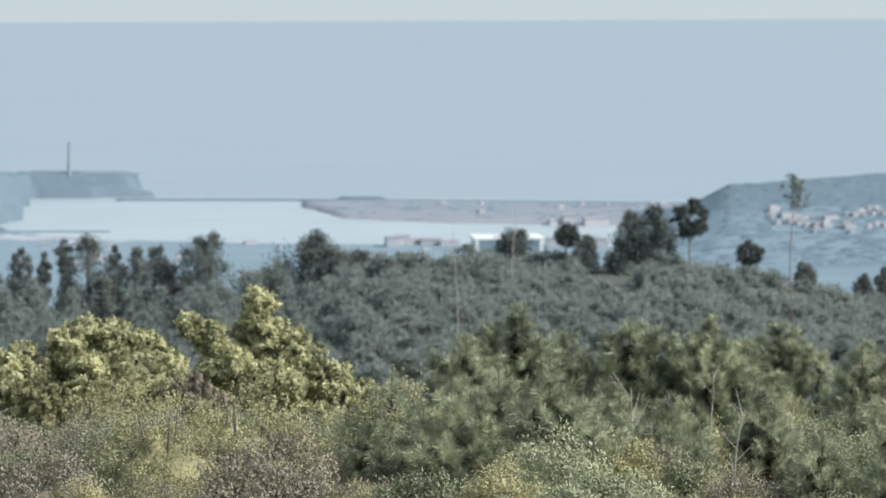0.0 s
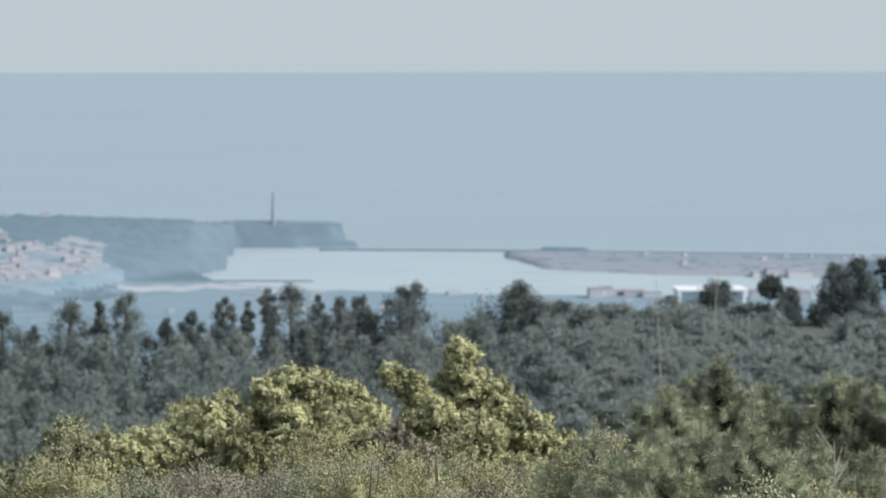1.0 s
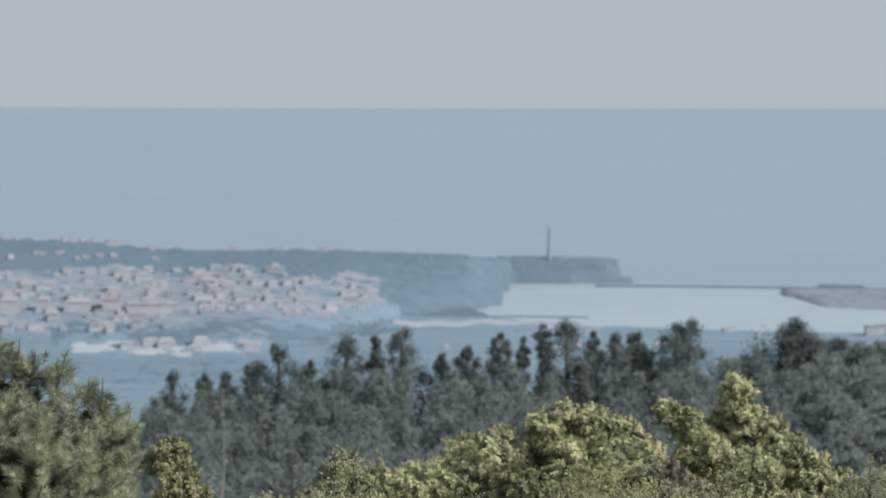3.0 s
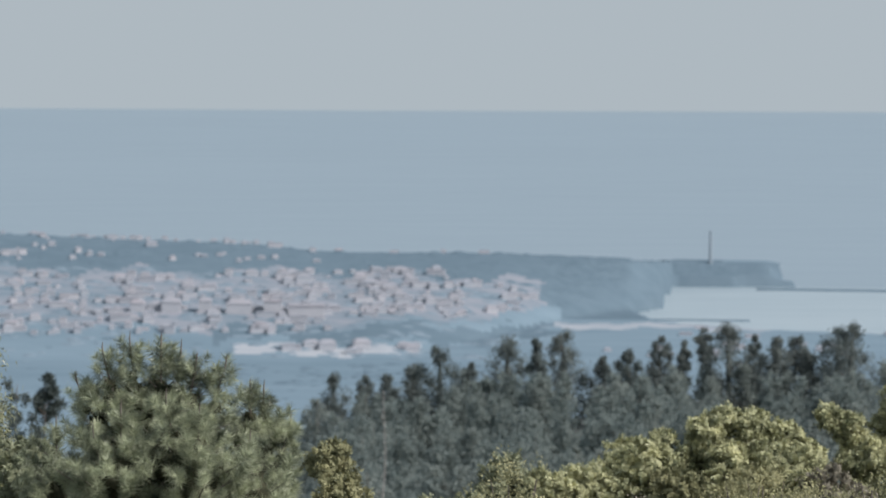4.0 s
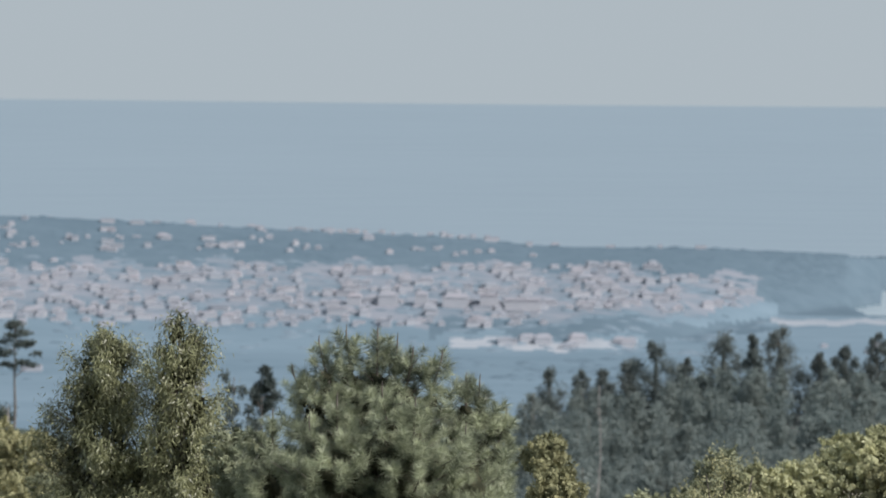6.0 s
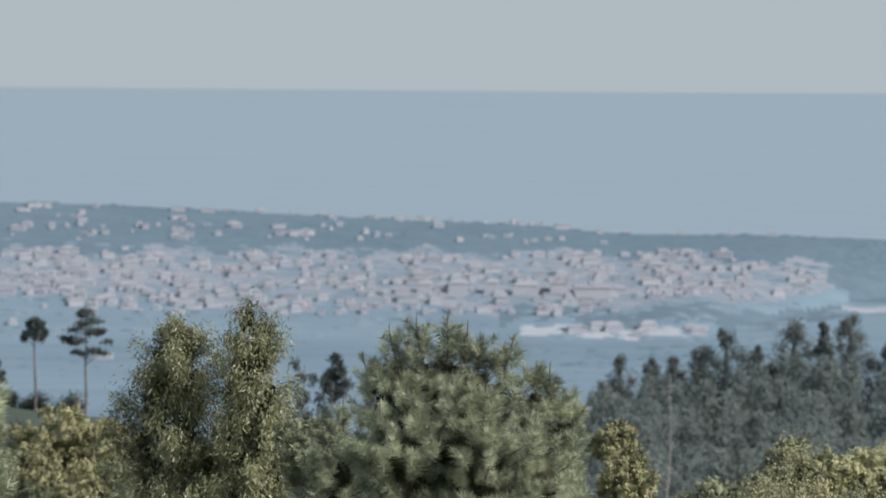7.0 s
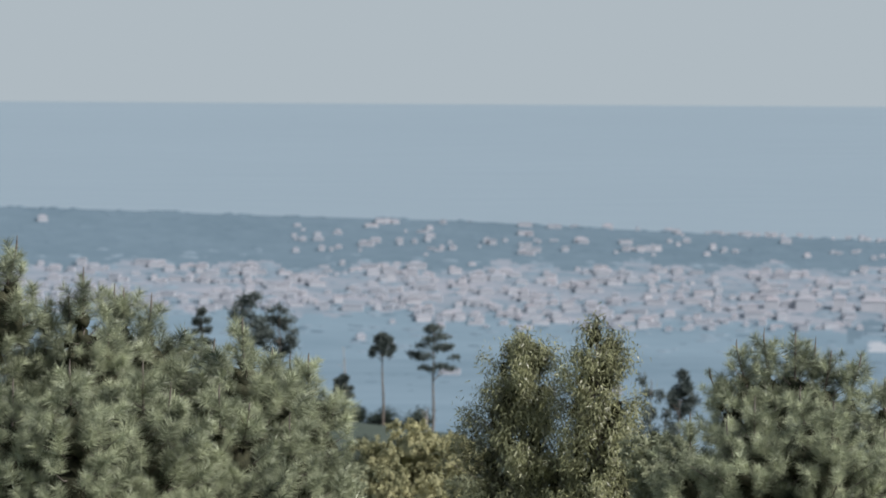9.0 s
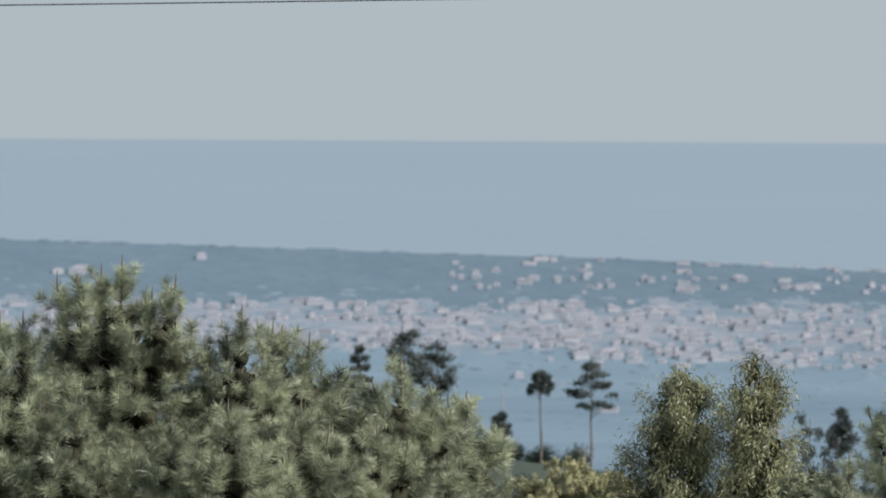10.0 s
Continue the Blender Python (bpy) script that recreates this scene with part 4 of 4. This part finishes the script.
# ---- the far coast ----
def far_woods():
    rng = np.random.default_rng(21)
    out, gardens = [], []

    def clump(a, d, r, tall=1.0, to=out):
        p = np.array(place(a, d))
        th = np.arange(9) * 2 * np.pi / 9
        rows = []
        for w, z in ((1.5, -0.06), (1.1, 0.18), (0.75, 0.38), (0.38, 0.5), (0.02, 0.54)):
            k = w * r * rng.uniform(0.8, 1.2, 9)
            rows.append(np.stack([np.cos(th) * k * 1.7, np.sin(th) * k, z * r * 0.42 * tall * rng.uniform(0.8, 1.2, 9)], -1))
        V = np.concatenate(rows) + p * [1, 1, 0]
        V[:, 2] += ground_z(np.arctan2(V[:, 0], V[:, 1]) / U, np.hypot(V[:, 0], V[:, 1]))
        if np.ptp(V[:, 2]) > (0.9 + 0.3 * tall) * r + 0.3 or V[:, 2].min() < 0.3:
            return
        i, j = np.meshgrid(np.arange(4), np.arange(9), indexing="ij")
        q, t = i * 9 + j, i * 9 + (j + 1) % 9
        to.append((V, np.stack([q, t, t + 9, q + 9], -1).reshape(-1, 4)))
    for _ in range(1000):                                   # hill crest and its slopes
        a = rng.uniform(-2300, 740)
        d = rng.uniform(2740, 2855 if a < 500 else 2965) if rng.uniform() < 0.6 else rng.uniform(2480, 2850)
        if d > np.interp(a, [200, 345, 531, 545, 740], [2450, 2700, 2808, 2940, 2946]):
            clump(a, d, rng.uniform(0.9, 2.2), 1.1)
    for _ in range(1000):                                   # wooded cape
        a = rng.uniform(330, 740)
        clump(a, rng.uniform(float(np.interp(a, [330, 531, 545, 740], [2690, 2806, 2938, 2946])), 2856 if a < 531 else 2966), rng.uniform(1.0, 2.4), 1.1)
    for _ in range(120):                                    # wood strip below the town
        a = rng.uniform(-260, 340)
        clump(a, rng.uniform(2330, 2440), rng.uniform(1.2, 2.6), 1.6)
    for _ in range(350):                                    # plain
        a = rng.uniform(-2300, 2300)
        clump(a, rng.uniform(2120, 2440), rng.uniform(0.6, 1.7))
    for _ in range(900):                                    # the other headland
        clump(rng.uniform(1640, 2350), rng.uniform(2540, 2765), rng.uniform(1.0, 3.0), 1.3)
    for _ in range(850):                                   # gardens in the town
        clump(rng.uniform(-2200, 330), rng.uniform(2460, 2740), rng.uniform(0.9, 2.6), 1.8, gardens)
    for _ in range(70):                                     # taller trees along the crest
        a = rng.uniform(-2200, 520)
        clump(a, 2848, rng.uniform(1.2, 2.6), 2.4)
    for _ in range(160):
        clump(rng.uniform(1050, 1850), rng.uniform(2800, 2900), rng.uniform(0.8, 1.8))
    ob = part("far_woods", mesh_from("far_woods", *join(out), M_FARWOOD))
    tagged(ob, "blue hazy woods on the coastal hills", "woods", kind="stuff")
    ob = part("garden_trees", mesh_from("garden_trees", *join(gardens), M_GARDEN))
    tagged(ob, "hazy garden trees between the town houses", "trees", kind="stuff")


far_woods()


def house(w, dpt, h, roof_h, flat):
    """A far house: plastered walls, roof with eaves."""
    root = new("house")
    x, y = w / 2, dpt / 2
    V = [(-x, -y, -3), (x, -y, -3), (x, y, -3), (-x, y, -3), (-x, -y, h), (x, -y, h), (x, y, h), (-x, y, h)]
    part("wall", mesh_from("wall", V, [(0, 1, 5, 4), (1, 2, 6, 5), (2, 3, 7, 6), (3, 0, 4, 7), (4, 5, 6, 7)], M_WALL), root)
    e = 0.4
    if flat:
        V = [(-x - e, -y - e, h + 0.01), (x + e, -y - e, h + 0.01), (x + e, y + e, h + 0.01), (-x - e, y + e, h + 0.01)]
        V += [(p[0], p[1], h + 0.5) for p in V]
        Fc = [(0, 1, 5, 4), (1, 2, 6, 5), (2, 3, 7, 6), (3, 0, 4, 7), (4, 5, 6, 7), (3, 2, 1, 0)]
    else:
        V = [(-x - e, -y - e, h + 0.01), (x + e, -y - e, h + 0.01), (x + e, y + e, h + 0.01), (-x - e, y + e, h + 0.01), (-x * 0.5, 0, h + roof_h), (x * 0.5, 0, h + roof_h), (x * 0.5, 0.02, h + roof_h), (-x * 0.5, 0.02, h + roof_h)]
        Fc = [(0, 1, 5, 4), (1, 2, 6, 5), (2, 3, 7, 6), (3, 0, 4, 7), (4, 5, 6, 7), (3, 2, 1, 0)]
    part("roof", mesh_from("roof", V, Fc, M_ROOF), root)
    return root


HOUSES, REST = [], []
for k, (w, dp, h, rh, flat) in enumerate(((9, 8, 5, 2.2, False), (12, 9, 6, 2.4, False), (8, 8, 7, 2, False), (16, 10, 6, 2.5, False), (11, 9, 8, 0, True), (22, 11, 6, 0, True))):
    ob = house(w, dp, h, rh, flat)
    tagged(ob, "white plastered flat-roofed building in the hazy town" if flat else "white plastered house with pale tiled roof in the hazy town", "house", "houses of the coastal town")
    ob.location = place(-400 + 60 * k, 2600)
    HOUSES.append(ob)


def settle(count, a_range, b_range, seed, kinds=(0, 1, 2, 3, 4, 5), scale=(0.34, 0.68), thin=False):
    """Houses scattered over the slope between two heights of view."""
    rng = np.random.default_rng(seed)
    ds = np.linspace(2150, 2900, 376)
    for _ in range(count):
        a, b = rng.uniform(*a_range), rng.uniform(*b_range)
        z = ground_z(np.full(ds.shape, a), ds)
        seen = ((EYE_Z - z) / ds - EYE_Z / SEA_EDGE * math.cos(a * U)) / U
        d = float(ds[np.argmin(np.abs(seen - b))])
        if thin and noise.noise((a / 85.0, b / 11.0, seed)) < rng.uniform(-0.35, 0.25):
            continue
        if ground_z(a, d) < 0.3 or (130 < a < 345 and b < 285 + (a - 130) * 0.24 and b > 280) or rng.uniform() < (a - 200) / 220 * (a < 345) or (a < 345 and a + max(b - 335, 0) * 1.5 > 330):
            continue
        kind, m = HOUSES[kinds[rng.integers(0, len(kinds))]], Matrix.Translation(place(a, d, -0.3)) @ Matrix.Rotation(rng.uniform(-0.1, 0.3), 4, "Z") @ Matrix.Scale(rng.uniform(*scale), 4)
        if rng.uniform() < 0.16:
            copy_thing(kind, m)
        else:
            REST.append((kind, m))


settle(640, (-2150, -900), (283, 365), 31, scale=(0.27, 0.58), thin=True)
settle(820, (-1100, -50), (290, 400), 32, scale=(0.27, 0.58), thin=True)
settle(400, (-150, 340), (285, 370), 33, scale=(0.27, 0.58), thin=True)
settle(240, (-1250, -150), (206, 268), 34, scale=(0.22, 0.48), thin=True)
settle(14, (-250, 330), (245, 275), 35, scale=(0.25, 0.42))
settle(14, (-180, 110), (420, 436), 36, (3, 5), (0.4, 0.65))
settle(20, (-2100, -500), (400, 520), 37, (0, 1, 5), (0.4, 0.7))
settle(44, (1180, 1580), (368, 410), 38, (4, 5), (0.5, 1.0))
settle(12, (1230, 1750), (322, 345), 39, scale=(0.2, 0.36))
settle(2, (-1706, -1690), (200, 206), 50, (1,), (0.5, 0.7))
settle(3, (-1955, -1905), (226, 232), 51, (3,), (0.4, 0.6))
settle(70, (1850, 2300), (338, 380), 40, scale=(0.25, 0.5))
settle(40, (330, 1500), (385, 440), 41, (1, 5), (0.2, 0.45))

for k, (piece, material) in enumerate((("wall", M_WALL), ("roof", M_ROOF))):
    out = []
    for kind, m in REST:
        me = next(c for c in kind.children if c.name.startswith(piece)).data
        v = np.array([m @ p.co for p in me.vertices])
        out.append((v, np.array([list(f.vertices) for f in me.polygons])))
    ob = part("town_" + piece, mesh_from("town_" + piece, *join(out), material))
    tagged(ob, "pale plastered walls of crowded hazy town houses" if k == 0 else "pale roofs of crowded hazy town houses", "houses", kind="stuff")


def warehouse():
    """A long white industrial hall with a shallow blue-grey front between bright end walls."""
    root = new("warehouse")
    root.location = place(1400, 2600)
    tagged(root, "long white industrial hall with a blue-grey front", "warehouse")

    def box(name, x0, x1, y0, y1, z0, z1, material, words=""):
        V = [(x, y, z) for z in (z0, z1) for x, y in ((x0, y0), (x1, y0), (x1, y1), (x0, y1))]
        part(name, mesh_from(name, V, [(0, 1, 5, 4), (1, 2, 6, 5), (2, 3, 7, 6), (3, 0, 4, 7), (4, 5, 6, 7), (3, 2, 1, 0)], material), root, words)
    box("end_wall", -21, -19.4, 0, 18, -2, 7.2, M_HALL)
    box("end_wall", 19.4, 21, 0, 18, -2, 7.2, M_HALL)
    # stands for the shaded opening: shade and haze are in its colour
    box("back_wall", -19.4, 19.4, 0.4, 3, -2, 7.1, M_PLAIN)
    box("roof", -22, 22, -0.1, 18.5, 7.21, 8.6, M_HALL, "white flat roof band")


warehouse()


def chimney():
    where = place(618, 2960)
    root = new("chimney_stack")
    root.location = where
    tagged(root, "tall slim power station chimney on the headland", "chimney")
    top = float(lift(213, 2960, 618)) - where.z
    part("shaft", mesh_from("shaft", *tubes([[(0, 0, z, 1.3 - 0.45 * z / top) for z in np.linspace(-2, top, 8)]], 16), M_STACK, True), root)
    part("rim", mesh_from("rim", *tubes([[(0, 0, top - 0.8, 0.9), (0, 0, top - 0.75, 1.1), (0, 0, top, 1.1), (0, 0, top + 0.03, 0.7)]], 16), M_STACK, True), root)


chimney()

# ---- the overhead wire ----
M_WIRE = mat("wire", (0.030, 0.030, 0.035), (0.060, 0.060, 0.060), 3.0, 0.5)
span = []
for a in np.linspace(-2900, 1200, 60):
    d = 60.0
    b = -243 - (a + 2048) * 0.0166
    span.append((d * math.sin(a * U), d * math.cos(a * U), float(lift(b, d, a)), 0.011))
wire = part("power_line", mesh_from("power_line", *tubes([span], 6), M_WIRE, True))
tagged(wire, "thin dark overhead wire sagging across the sky", "cable", kind="structure")
